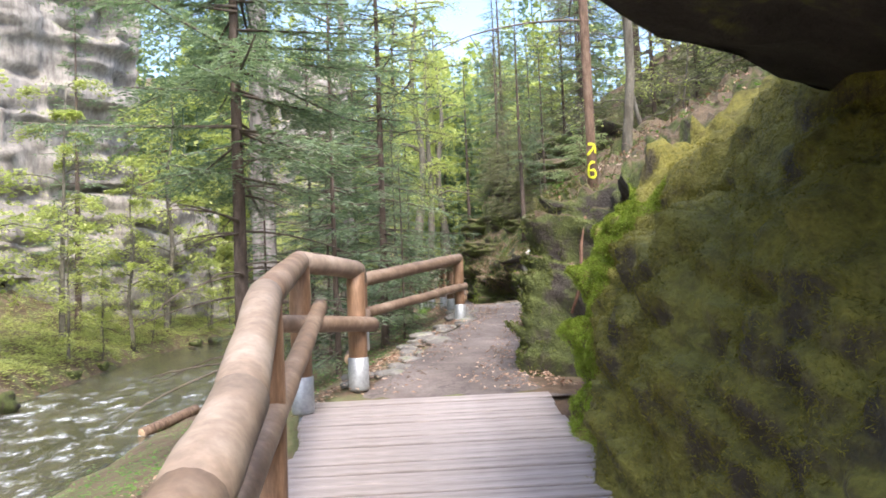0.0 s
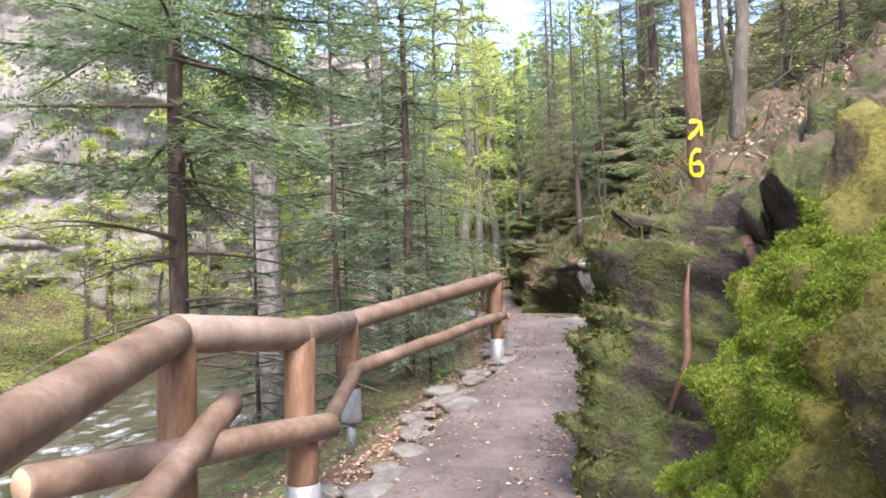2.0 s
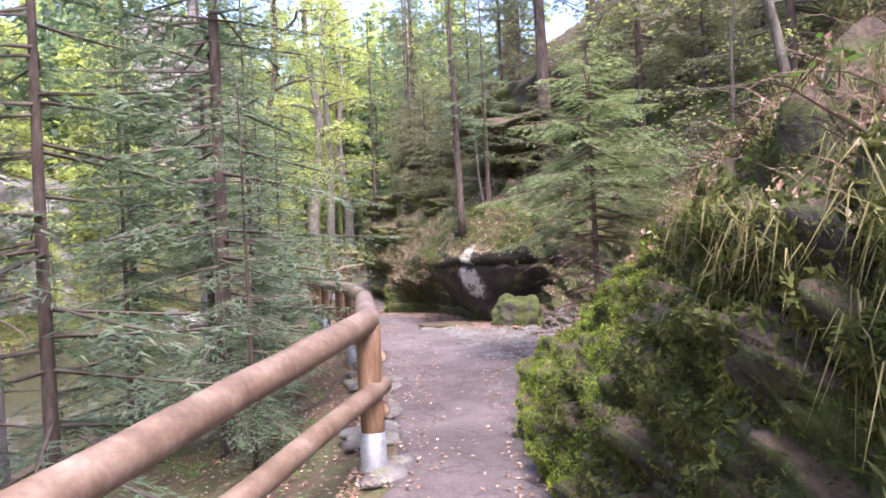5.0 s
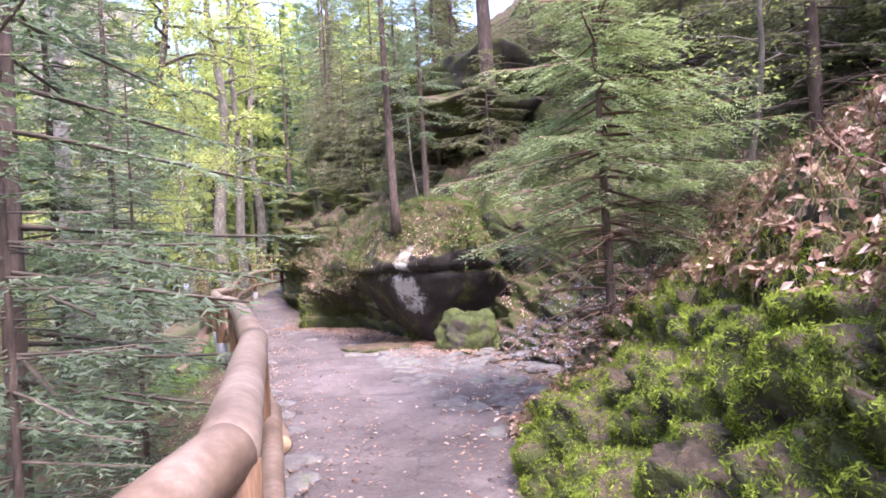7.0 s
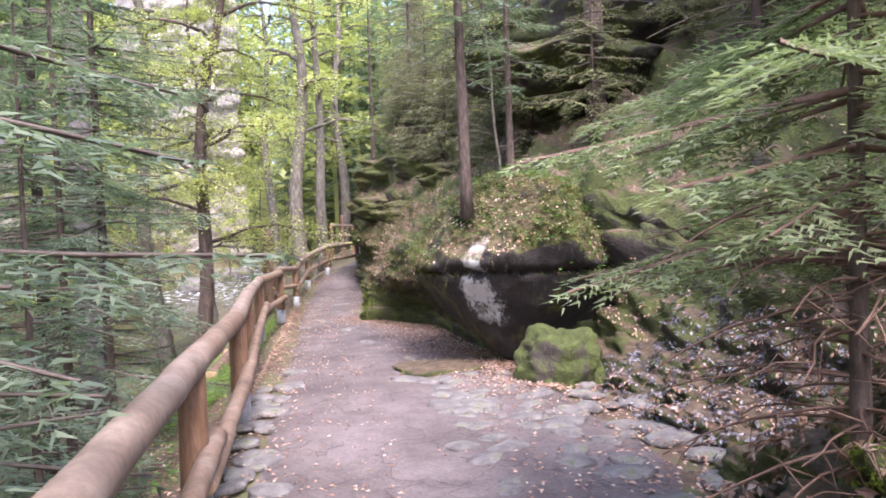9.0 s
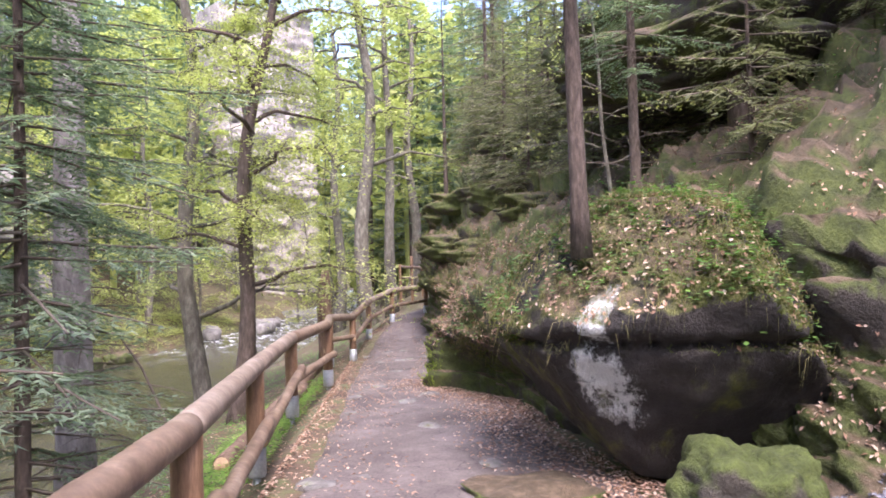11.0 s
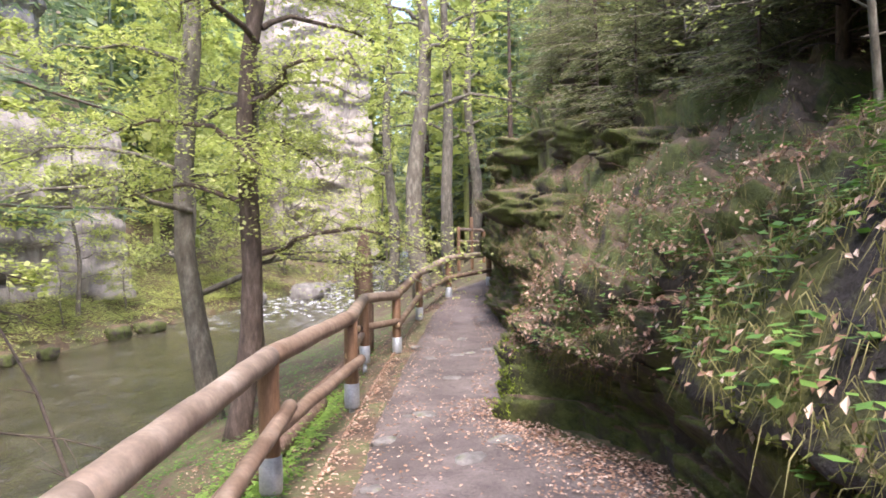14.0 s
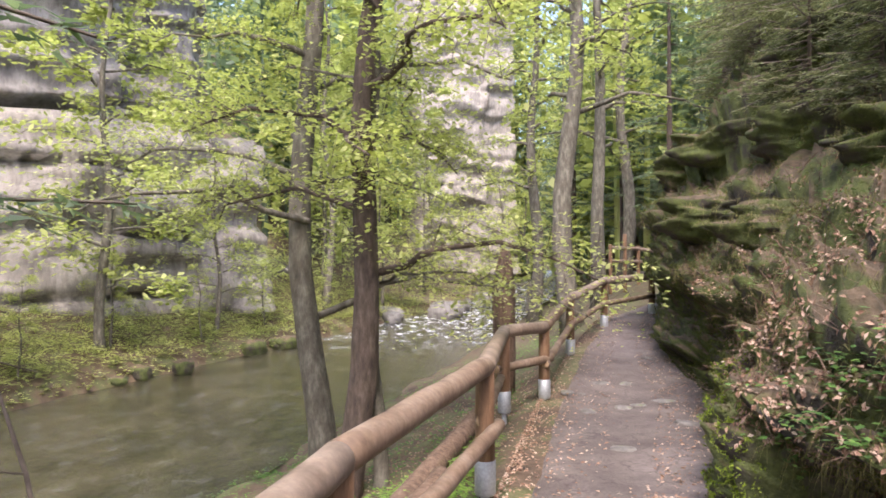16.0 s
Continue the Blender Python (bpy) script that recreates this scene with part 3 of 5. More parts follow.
def spruce(name, h, r, clear, spread, dens, size, seed, label, dead=0, mat=None, step=0.28, top=1.0, per=4, dry=1.0):
    """A spruce: tapered trunk, dry lower twigs, drooping green boughs."""
    random.seed(seed)
    root = new(name)
    n = 14
    bend = (rnd(-0.15, 0.15), rnd(-0.15, 0.15))
    axis_pts = [Vector((bend[0] * math.sin(i / n * 3) * h * 0.04, bend[1] * math.sin(i / n * 2.4) * h * 0.04, -0.4 + (h + 0.4) * i / n)) for i in range(n + 1)]
    radii = [r * (1.25 if i == 0 else 1) * (1 - 0.93 * i / n) + 0.006 for i in range(n + 1)]
    trunk = mesh_ob("trunk", *tube(axis_pts, radii, 12, True, 0.06, seed), M_BARK, True, root)
    wood, green = Pile(), Pile()
    z = clear
    while z < h * top:
        s = (z - clear) / max(0.1, h - clear)
        ll = spread * (1 - s) ** 0.75 * (0.75 + 0.25 * min(1, s * 6)) + 0.15
        for b in range(per):
            needle_branch(wood, green, Vector((0, 0, z + rnd(-0.1, 0.1))), rnd(0, 6.283), ll * rnd(0.65, 1.1), rnd(0.12, 0.45) * (1.1 - s), dens, size)
        z += step * rnd(0.8, 1.2)
    for b in range(dead):
        a = rnd(0, 6.283)
        zz = rnd(0.25 * clear, clear * 1.2)
        ln = rnd(0.3, 0.85) * min(spread, 2.0) * (0.5 + 0.5 * dry)
        p, pts = Vector((0, 0, zz)), []
        dz = rnd(-0.1, 0.25)
        for i in range(6):
            pts.append(p + Vector((math.cos(a) * ln * i / 5, math.sin(a) * ln * i / 5, dz * ln * i / 5 - 0.22 * ln * (i / 5) ** 2)))
            a += rnd(-0.09, 0.09)
        wood.add(*tube(pts, [0.012 * dry * (1 - i / 6) + 0.002 for i in range(6)], 4, False))
        for k in range(3):
            q = pts[2 + k]
            e = q + Vector((rnd(-0.3, 0.3), rnd(-0.3, 0.3), rnd(-0.25, 0.08)))
            wood.add(*tube([q, q.lerp(e, 0.5) + Vector((0, 0, 0.03)), e], [0.005, 0.003, 0.0015], 3, False))
    tagged(mesh_ob("limbs", wood.v, wood.f, M_TWIG, True, root), kind="stuff")
    if green.f:
        tagged(mesh_ob("needles", green.v, green.f, mat or M_NEEDLE, False, root), kind="stuff")
    return tagged(root, label, "tree", "spruces")


def broadleaf(name, h, r, lean, clear, spread, limbs, leaves, size, seed, label, mat, forks=1, group="leafy trees", bark=None):
    """A leafy tree: bent trunk, arching limbs, twigs and many small leaves."""
    random.seed(seed)
    root = new(name)
    n = 14
    pts = [Vector((lean[0] * (i / n) ** 1.3 * h + 0.06 * h * 0.2 * math.sin(i * 0.9 + seed), lean[1] * (i / n) ** 1.3 * h, -0.5 + (h + 0.5) * i / n)) for i in range(n + 1)]
    tp = Pile()
    tp.add(*tube(pts, [r * (1.35 if i == 0 else 1) * (1 - 0.9 * i / n) + 0.01 for i in range(n + 1)], 14, True, 0.08, seed))
    mesh_ob("trunk", tp.v, tp.f, bark or M_BARK_GREY, True, root)
    wood, green = Pile(), Pile()

    def put_leaves(p, count, rad):
        for _ in range(count):
            c = p + Vector((rnd(-1, 1), rnd(-1, 1), rnd(-0.45, 0.45))) * rad
            a = Vector((rnd(-1, 1), rnd(-1, 1), rnd(-0.5, 0.3))).normalized()
            b = a.cross(Vector((rnd(-0.4, 0.4), rnd(-0.4, 0.4), 1))).normalized()
            s = size * rnd(0.6, 1.2)
            green.leaf(c, a * s * 0.5, b * s * 0.34)

    per = max(1, leaves // (limbs * 12))
    for k in range(limbs):
        s = clear / h + (1 - clear / h) * (k + rnd(0, 1)) / limbs
        i = min(int(s * n), n - 1)
        base = pts[i].lerp(pts[i + 1], s * n - i)
        az = k * 2.4 + rnd(-0.5, 0.5)
        ln = spread * rnd(0.55, 1.1) * (1.15 - 0.6 * s)
        d = Vector((math.cos(az), math.sin(az), 0))
        lp = []
        for j in range(8):
            q = j / 7
            lp.append(base + d * ln * q + Vector((0.05 * ln * math.sin(j * 1.7 + k), 0.05 * ln * math.cos(j * 1.3 + k), ln * (0.5 * q - 0.5 * q * q) + rnd(-0.02, 0.02) * ln)))
        wood.add(*tube(lp, [r * 0.26 * (1 - 0.9 * j / 7) + 0.004 for j in range(8)], 6, False))
        for j in range(12):
            q = rnd(0.25, 1.0)
            m = min(int(q * 7), 6)
            st = lp[m].lerp(lp[m + 1], q * 7 - m)
            td = (d * rnd(0, 1) + Vector((rnd(-1, 1), rnd(-1, 1), rnd(-0.5, 0.4)))).normalized() * ln * rnd(0.15, 0.38)
            mid = st + td * 0.5 + Vector((0, 0, 0.06 * ln))
            end = st + td - Vector((0, 0, 0.05 * ln))
            if size < 0.15:
                wood.add(*tube([st, mid, end], [0.007, 0.005, 0.002], 3, False))
            for w in range(3):
                put_leaves(mid.lerp(end, w / 2), max(1, per // 3), ln * 0.13)
    tagged(mesh_ob("limbs", wood.v, wood.f, bark or M_BARK_GREY, True, root), kind="stuff")
    if leaves:
        tagged(mesh_ob("leaves", green.v, green.f, mat, False, root), kind="stuff")
    return tagged(root, label, "tree", group)


def recolour(root, part, mat):
    for ch in root.children:
        if ch.name.startswith(part):
            ch.data.materials[0] = mat


def place(root, x, y, z=None, rz=0, s=1.0):
    root.matrix_basis = pose(x, y, ground_z(x, y) if z is None else z, 0, 0, rz) @ Matrix.Diagonal((s, s, s, 1))
    return root


def again(root, x, y, z=None, rz=0, s=1.0):
    ob = copy_thing(root, pose(x, y, ground_z(x, y) if z is None else z, 0, 0, rz))
    ob.scale = (s, s, s)
    return ob


def slope_z(x, y):
    """Height of the bank's upper slope at a place."""
    i = min(max(int(np.searchsorted(BANK_Y, y)) - 1, 0), len(BANK_Y) - 2)
    f = min(1.0, max(0.0, (y - BANK_Y[i]) / (BANK_Y[i + 1] - BANK_Y[i])))
    row = BANK_A[i] * (1 - f) + BANK_A[i + 1] * f
    s = float(np.interp(x, row[4:, 0], BANK_S[4:]))
    return bank_point(y, s).z - 0.05


make_ground()
make_water()
make_path()
make_bank()

# overhanging roof of rock above the deck
def make_overhang():
    xs, ys = axis([(0.1, 6, 0.14)]), axis([(-9, 3.4, 0.14)])
    verts = []
    for top in (0, 1):
        for x in xs:
            for y in ys:
                rim = 0.6 + 0.3 * noise.noise((y * 0.7, 3, 1)) + max(0, (y - 2.35) * 1.2)
                xx = max(x, rim) + 0.1 * fbm(x * 2, y * 2, 4)
                z = 2.74 - 0.17 * (xx - 0.6) - 0.22 * max(0.0, xx - 1.5) + 0.1 * fbm(xx * 1.2, y * 1.2, top * 4) + 0.06 * noise.noise((xx * 3, y * 3, 9)) - max(0, -y) * 0.02
                if top:
                    z += 0.5 + min(4.0, (xx - rim) * 1.3) + 0.25 * fbm(xx, y, 2)
                verts.append((xx, min(y, 2.88 + 0.15 * noise.noise((xx * 2, 1, 1))), z))
    n = len(xs) * len(ys)
    f = grid_faces(len(xs), len(ys))
    faces = [q[::-1] for q in f] + [tuple(i + n for i in q) for q in f]
    ny = len(ys)
    faces += [(j, j + 1, n + j + 1, n + j) for j in range(ny - 1)]
    faces += [(i * ny + ny - 1, (i + 1) * ny + ny - 1, n + (i + 1) * ny + ny - 1, n + i * ny + ny - 1) for i in range(len(xs) - 1)]
    ob = mesh_ob("rock_overhang", verts, faces, M_BOULDER)
    return tagged(ob, "dark sandstone overhang jutting above the wooden deck", "rock overhang", kind="structure")


make_overhang()


# ---- boulders ----
def split_boulder():
    """Angular undercut boulder, broken by flat faces and one level crack."""
    random.seed(19)
    planes = []
    for _ in range(22):
        n = Vector((rnd(-1, 1), rnd(-1, 1), rnd(-0.75, 0.9))).normalized()
        planes.append((n, rnd(0.74, 0.98)))
    bm = bmesh.new()
    bmesh.ops.create_icosphere(bm, subdivisions=6, radius=1)
    for v in bm.verts:
        p = v.co.copy()
        m = max(abs(p.x), abs(p.y), abs(p.z))
        p = p.lerp(p / m, 0.42)
        p *= 1 + 0.22 * fbm(p.x * 1.1 + 3.1, p.y * 1.1, p.z * 1.1, 2)
        for n, d in planes:
            over = p.dot(n) - d
            if over > 0:
                p -= n * over * 0.92
        seam = p.z - 0.12 - 0.08 * noise.noise((p.x * 1.3, p.y * 1.3, 4.0))
        q = 1 - 0.09 * max(0.0, 1 - abs(seam) / 0.035)
        if seam < 0:
            q *= 1 - 0.05 - 0.42 * min(1.0, max(0.0, -seam - 0.1))
        q += 0.07 * fbm(p.x * 5, p.y * 5 + 3.1, p.z * 5, 4) + 0.02 * fbm(p.x * 18, p.y * 18, p.z * 18, 2)
        v.co = (p.x * q * 1.42, p.y * q * 1.62, p.z * 1.18 * (1 if seam < 0 else 1.05))
    me = bpy.data.meshes.new("boulder")
    bm.to_mesh(me)
    bm.free()
    me.materials.append(M_BOULDER)
    me.polygons.foreach_set("use_smooth", [True] * len(me.polygons))
    ob = new("boulder", me)
    ob.matrix_basis = pose(4.5, 19.15, path_z(19) + 1.0, 0, 0, 30)
    return tagged(ob, "large dark sandstone boulder with white mineral streaks and moss on top", "boulder")


main_boulder = split_boulder()
rock("boulder", (4.38, 17.6, path_z(17) + 0.12), (0.34, 0.42, 0.4), "mossy stone beside the dark boulder", 8.4, M_MOSS_ROCK, 0, 30, 0.4)
rock("boulder", (3.3, 18.6, path_z(19) + 0.0), (0.5, 0.4, 0.12), "low mossy stone on the path edge", 5.2, M_ROCK, 0, 10, 0.3)
random.seed(5)
for k in range(16):
    y = rnd(52, 76)
    x = far_bank(y) + rnd(-0.6, 2.5)
    s = rnd(0.35, 0.9)
    rock("stream_stone", (x, y, WATER + 0.15 * s + 0.2), (s, s * rnd(0.6, 1), s * 0.5), "rounded grey stone in the stream", k * 1.7, M_STONE, 0, rnd(0, 180), 0.25, 3, "stone")
for k in range(12):
    y = rnd(3, 45)
    x = far_bank(y) + rnd(-0.5, 0.5)
    s = rnd(0.2, 0.6)
    rock("bank_stone", (x, y, WATER + 0.2), (s, s * rnd(0.6, 1), s * 0.6), "mossy stone on the far bank", k * 2.3, M_ROCK, 0, rnd(0, 180), 0.3, 3, "stone")


def strew_stones():
    """Flat pale stones bedded beside the path and along its edge."""
    random.seed(11)
    kinds = []
    for k in range(4):
        o = rock("paving_stone", (0, 0, -50), (0.13, 0.1, 0.035), "pale flat stone bedded in the path", k * 3.3, M_STONE, 0, 0, 0.3, 2, "stone")
        tagged(o, group="flat stones")
        kinds.append(o)
    spots = []
    for k in range(150):
        y = rnd(13.2, 18.3)
        x = rnd(2.9, 4.7) if rnd(0, 1) < 0.85 else path_left(y) + rnd(0, 0.35)
        spots.append((x, y))
    for k in range(90):
        y = rnd(5.8, 16)
        spots.append((path_left(y) + rnd(-0.1, 0.25), y))
    for k in range(22):
        y = rnd(18, 33)
        spots.append((rnd(path_left(y) + 0.1, min(path_right(y), 3.4)), y))
    for i, (x, y) in enumerate(spots):
        m = pose(x, y, path_z(y) + 0.03, rnd(-6, 6), rnd(-6, 6), rnd(0, 360))
        if i < 4:
            kinds[i].matrix_basis = m
        else:
            copy_thing(kinds[i % 4], m).scale = [rnd(0.6, 1.35)] * 3


# ---- cliffs beyond the stream ----
def cliff(x0, y0, x1, y1, z0, top, seed, label):
    a, b = Vector((x0, y0, 0)), Vector((x1, y1, 0))
    d = b - a
    out = Vector((d.y, -d.x, 0)).normalized()
    nu, nz = int(d.length / 0.3), int(top / 0.25)
    verts = []
    for i in range(nu + 1):
        for j in range(nz + 1):
            u, z = i / nu, z0 + top * j / nz
            p = a + d * u
            zz = z + 1.6 * noise.noise((p.x * 0.18, p.y * 0.18, seed))
            ledge = noise.noise((seed, p.x * 0.12, zz * 0.5)) + 0.6 * noise.noise((p.x * 0.1 + seed, p.y * 0.25, zz * 1.3))
            col = noise.noise((p.x * 0.16 + seed, p.y * 0.16, z * 0.05))
            block = noise.cell((p.x * 0.33 + seed, p.y * 0.33, zz * 0.42)) + 0.3 * noise.cell((p.x * 0.6, p.y * 0.6 + seed, zz * 0.9))
            o = 1.6 * col + 0.55 * block + 0.35 * (1 if ledge > 0.15 else -0.5) * min(1, abs(ledge - 0.15) * 9) + 0.5 * fbm(p.x * 0.7, p.y * 0.7, z * 0.9 + seed, 4)
            g = zz * 0.42 + 0.25 * col
            g -= math.floor(g)
            o -= 0.9 * max(0.0, 1 - abs(g - 0.5) / 0.09) * (0.4 + noise.cell((p.x * 0.2, p.y * 0.2, seed)))
            edge = min(u, 1 - u)
            o -= max(0, 0.08 - edge) * 60 + (j / nz) * 1.2
            verts.append(p + out * o + Vector((0, 0, z)))
    ob = mesh_ob("cliff", verts, grid_faces(nu + 1, nz + 1), M_CLIFF)
    return tagged(ob, label, "cliff", kind="structure")


cliff(-40, 30, -17, 58, 1.5, 22, 1.0, "pale layered sandstone cliff above the stream")
cliff(-26, 24, -14, 46, 3, 26, 6.0, "pale layered sandstone cliff above the stream")
cliff(-21, 31, -10.2, 50, 0.2, 7.5, 11.0, "low pale sandstone ledges above the far bank")
cliff(-13, 84, -2.5, 90, 0.5, 30, 4.0, "tall pale sandstone tower beyond the stream")


# ---- wooden deck ----
def make_deck():
    deck = tagged(new("deck"), "grey wooden board deck on the rising path", "deck", kind="structure")
    w = 0.146
    me = None
    y = -3.0
    i = 0
    base = None
    while y < 5.42:
        bm = bmesh.new()
        bmesh.ops.create_cube(bm, size=1)
        right = 1.17 + 0.06 * noise.noise((y, 1, 3)) - (0 if y < 4.9 else 0.0)
        left = -0.62 + 0.025 * noise.noise((y * 3, 5, 3))
        if base is None:
            bmesh.ops.scale(bm, vec=(1.8, w - 0.02, 0.035), verts=bm.verts)
            bmesh.ops.bevel(bm, geom=bm.edges[:], offset=0.005, segments=1, affect="EDGES")
            base = bpy.data.meshes.new("board")
            bm.to_mesh(base)
            base.materials.append(M_BOARD)
        bm.free()
        ob = new("board", base)
        ob.parent = deck
        slope = math.degrees(math.atan2(path_z(y + 0.3) - path_z(y - 0.3), 0.6))
        ob.matrix_basis = pose((left + right) / 2 + 0.02 * math.sin(i * 7.3), y, path_z(y) + 0.0 + 0.004 * math.sin(i * 2.1), slope, 0, 0.3 * math.sin(i * 3.7) - 2.0)
        y += w
        i += 1
    for x in (-0.45, 0.3, 0.95):
        pts = [(x, yy, path_z(yy) - 0.1) for yy in (-3, 0, 2.6, 5.3)]
        mesh_ob("joist", *tube(pts, [0.07] * 4, 8), M_POST, True, deck)
    return deck


make_deck()


# ---- log railing ----
def log(name, a, b, r, mat, parent, seed):
    a, b = Vector(a), Vector(b)
    n = max(4, int((b - a).length / 0.22))
    pts = [a.lerp(b, i / n) + Vector((0.008 * noise.noise((i * 0.7, seed, 0)), 0, 0.012 * noise.noise((i * 0.6, seed, 5)))) for i in range(n + 1)]
    rr = [r * (1 + 0.05 * noise.noise((i * 0.5, seed, 9))) for i in range(n + 1)]
    pts = [pts[0].lerp(pts[1], 0.0)] + pts + [pts[-1]]
    pts[0] = pts[1] - (pts[2] - pts[1]).normalized() * 0.012
    pts[-1] = pts[-2] + (pts[-2] - pts[-3]).normalized() * 0.012
    rr = [rr[0] * 0.86] + rr + [rr[-1] * 0.86]
    v, f = tube(pts, rr, 16, True)
    ob = mesh_ob(name, v, f, [mat, M_SAWN], True, parent, [0] * (len(f) - 2) + [1, 1])
    return ob


def post(x, y, top, parent, sleeve=True, r=0.075, foot=None):
    z = path_z(y) - 0.06 if foot is None else foot
    if sleeve:
        log("post", (x, y, z + 0.3), (x, y, top), r, M_POST, parent, x * 7 + y)
        mesh_ob("steel_sleeve", *tube([(x, y, z + 0.07), (x, y, z + 0.09), (x, y, z + 0.33), (x, y, z + 0.335)], [r * 1.0, r * 1.1, r * 1.1, r * 1.0], 18), M_STEEL, True, parent)
        mesh_ob("steel_foot", *tube([(x, y, z - 0.15), (x, y, z + 0.08)], [r * 0.45, r * 0.45], 10), M_STEEL, True, parent)
    else:
        log("post", (x, y, z - 0.5), (x, y, top), r, M_POST, parent, x * 7 + y)


def make_railing():
    rail = tagged(new("log_railing"), "round wooden log railing with steel sleeved posts along the path", "railing", kind="structure")
    top = [(-0.5, -2.6, 0.6), (-0.38, 1.35, 1.22), (-0.4, 1.9, 1.32), (-0.55, 3.2, 1.6), (-0.64, 5.16, 1.84), (-0.26, 5.72, 1.78), (-0.31, 7.9, 1.73), (1.05, 10.35, 2.03),
           (1.26, 12.6, 2.05), (1.3, 14.7, 2.06), (1.33, 17.05, 2.02), (1.22, 19.6, 1.97), (1.2, 22.3, 1.95), (1.46, 24.95, 1.9),
           (1.28, 28.2, 1.8), (1.72, 29.3, 1.74), (2.05, 32.1, 1.95), (2.72, 34.4, 2.16), (3.85, 36.2, 2.2)]
    for i, (a, b) in enumerate(zip(top, top[1:])):
        log("rail", a, b, 0.078, M_WOOD_GREY if i % 3 else M_WOOD, rail, i * 3.3)
    posts = top[3:]
    for i, (x, y, z) in enumerate(posts):
        post(x, y, z - 0.03, rail, y > 4, 0.075)
    post(-0.47, 1.25, 1.15, rail, False)
    post(-0.66, -1.2, 0.8, rail, False)
    low = [((-0.5, -1.0, 0.32), (-0.53, 5.5, 1.5), 0.06), ((-0.86, 4.5, 1.43), (-0.14, 5.8, 1.33), 0.062), ((-0.33, 5.85, 1.05), (-0.24, 7.75, 1.36), 0.05), ((-0.27, 7.75, 1.36), (1.14, 10.45, 1.62), 0.058),
           ((1.13, 10.5, 1.45), (1.36, 12.9, 1.6), 0.055), ((1.36, 12.4, 1.52), (1.38, 15.0, 1.6), 0.055), ((1.38, 14.5, 1.5), (1.42, 17.3, 1.6), 0.055), ((1.4, 16.8, 1.48), (1.32, 19.7, 1.5), 0.055),
           ((1.3, 19.4, 1.4), (1.3, 22.5, 1.55), 0.055), ((1.28, 22.0, 1.5), (1.55, 25.1, 1.42), 0.055), ((1.44, 24.9, 1.5), (1.25, 28.1, 1.25), 0.05), ((1.2, 28.1, 1.35), (1.8, 29.4, 1.3), 0.055),
           ((1.74, 29.2, 1.25), (2.12, 32.3, 1.55), 0.055), ((2.05, 32.0, 1.5), (2.75, 34.5, 1.7), 0.055), ((2.7, 34.3, 1.7), (3.9, 36.2, 1.75), 0.055)]
    for i, (a, b, r) in enumerate(low):
        log("lower_rail", a, b, r, M_WOOD, rail, i * 5.1 + 50)
    return rail


make_railing()


def far_railing():
    rail = tagged(new("far_railing"), "weathered log railing farther along the path", "railing", kind="structure")
    pts = [(3.4, 46.0, 2.9), (4.6, 48.5, 2.85), (6.2, 50.0, 2.6)]
    for i, (a, b) in enumerate(zip(pts, pts[1:])):
        log("rail", a, b, 0.07, M_WOOD_GREY, rail, i)
        log("lower_rail", (a[0], a[1], a[2] - 0.5), (b[0], b[1], b[2] - 0.5), 0.06, M_WOOD_GREY, rail, i + 4)
    for x, y, z in pts + [(4.0, 47.2, 3.3)]:
        log("post", (x, y, 1.2), (x, y, z + 0.1), 0.07, M_POST, rail, y)


far_railing()

# fallen logs and the tall broken stump beside the railing
def fallen_log(a, b, r, seed):
    ob = log("fallen_log", a, b, r, M_BARK_RED, None, seed)
    return tagged(ob, "fallen brown log lying on the stream bank", "log", "fallen logs")


fallen_log((0.55, 21.4, ground_z(0.55, 21.4) + 0.1), (1.0, 25.6, ground_z(0.9, 25.6) + 0.25), 0.1, 2)
fallen_log((0.5, 24.2, ground_z(0.5, 24.2) + 0.1), (1.0, 28.6, ground_z(1.0, 28.6) + 0.3), 0.11, 7)
fallen_log((-4.55, 13.3, -0.8), (-3.9, 14.5, -0.6), 0.1, 9)


def broken_stump():
    pts = [(0.98, 31.0, 0.0), (0.98, 31.0, 1.2), (1.0, 31.0, 2.1), (1.0, 31.02, 2.55), (1.03, 31.03, 2.8)]
    v, f = tube(pts, [0.2, 0.17, 0.16, 0.14, 0.07], 12, True, 0.3, 4)
    ob = mesh_ob("broken_stump", v, f, M_BARK_RED, True)
    tagged(ob, "tall splintered orange brown tree stump behind the railing", "stump")


broken_stump()

# ---- trees by the stream ----
s_a = place(spruce("spruce", 9.5, 0.085, 2.7, 2.2, 14, 0.07, 1, "young spruce with dry lower twigs on the stream bank", 26), -1.55, 7.7)
s_b = place(spruce("spruce", 10.5, 0.075, 0.7, 1.9, 8, 0.085, 2, "green spruce with drooping boughs on the bank", 10), -0.1, 13.4)
s_c = place(spruce("spruce", 6.0, 0.045, 0.35, 1.2, 9, 0.08, 3, "small green spruce below the railing", 4), -0.75, 10.4)
big = place(spruce("spruce", 20, 0.25, 4.6, 3.0, 5, 0.16, 4, "tall old spruce with pale flaky bark", 30, step=0.7), -2.2, 13.1)
recolour(big, "trunk", M_BARK_PALE)
for x, y, rz, s in ((-1.9, 18.5, 110, 0.9), (0.0, 18.3, 75, 0.7)):
    again(s_b, x, y, None, rz, s)
for x, y, rz, s in ((-1.9, 11.2, 80, 0.7), (0.25, 11.9, 200, 0.55), (0.5, 14.9, 30, 0.55), (0.2, 16.4, 130, 0.8), (-1.2, 14.4, 260, 0.8)):
    again(s_c, x, y, None, rz, s)
for x, y, rz, s in ((-0.8, 19.0, 150, 0.9),):
    again(s_a, x, y, None, rz, s)

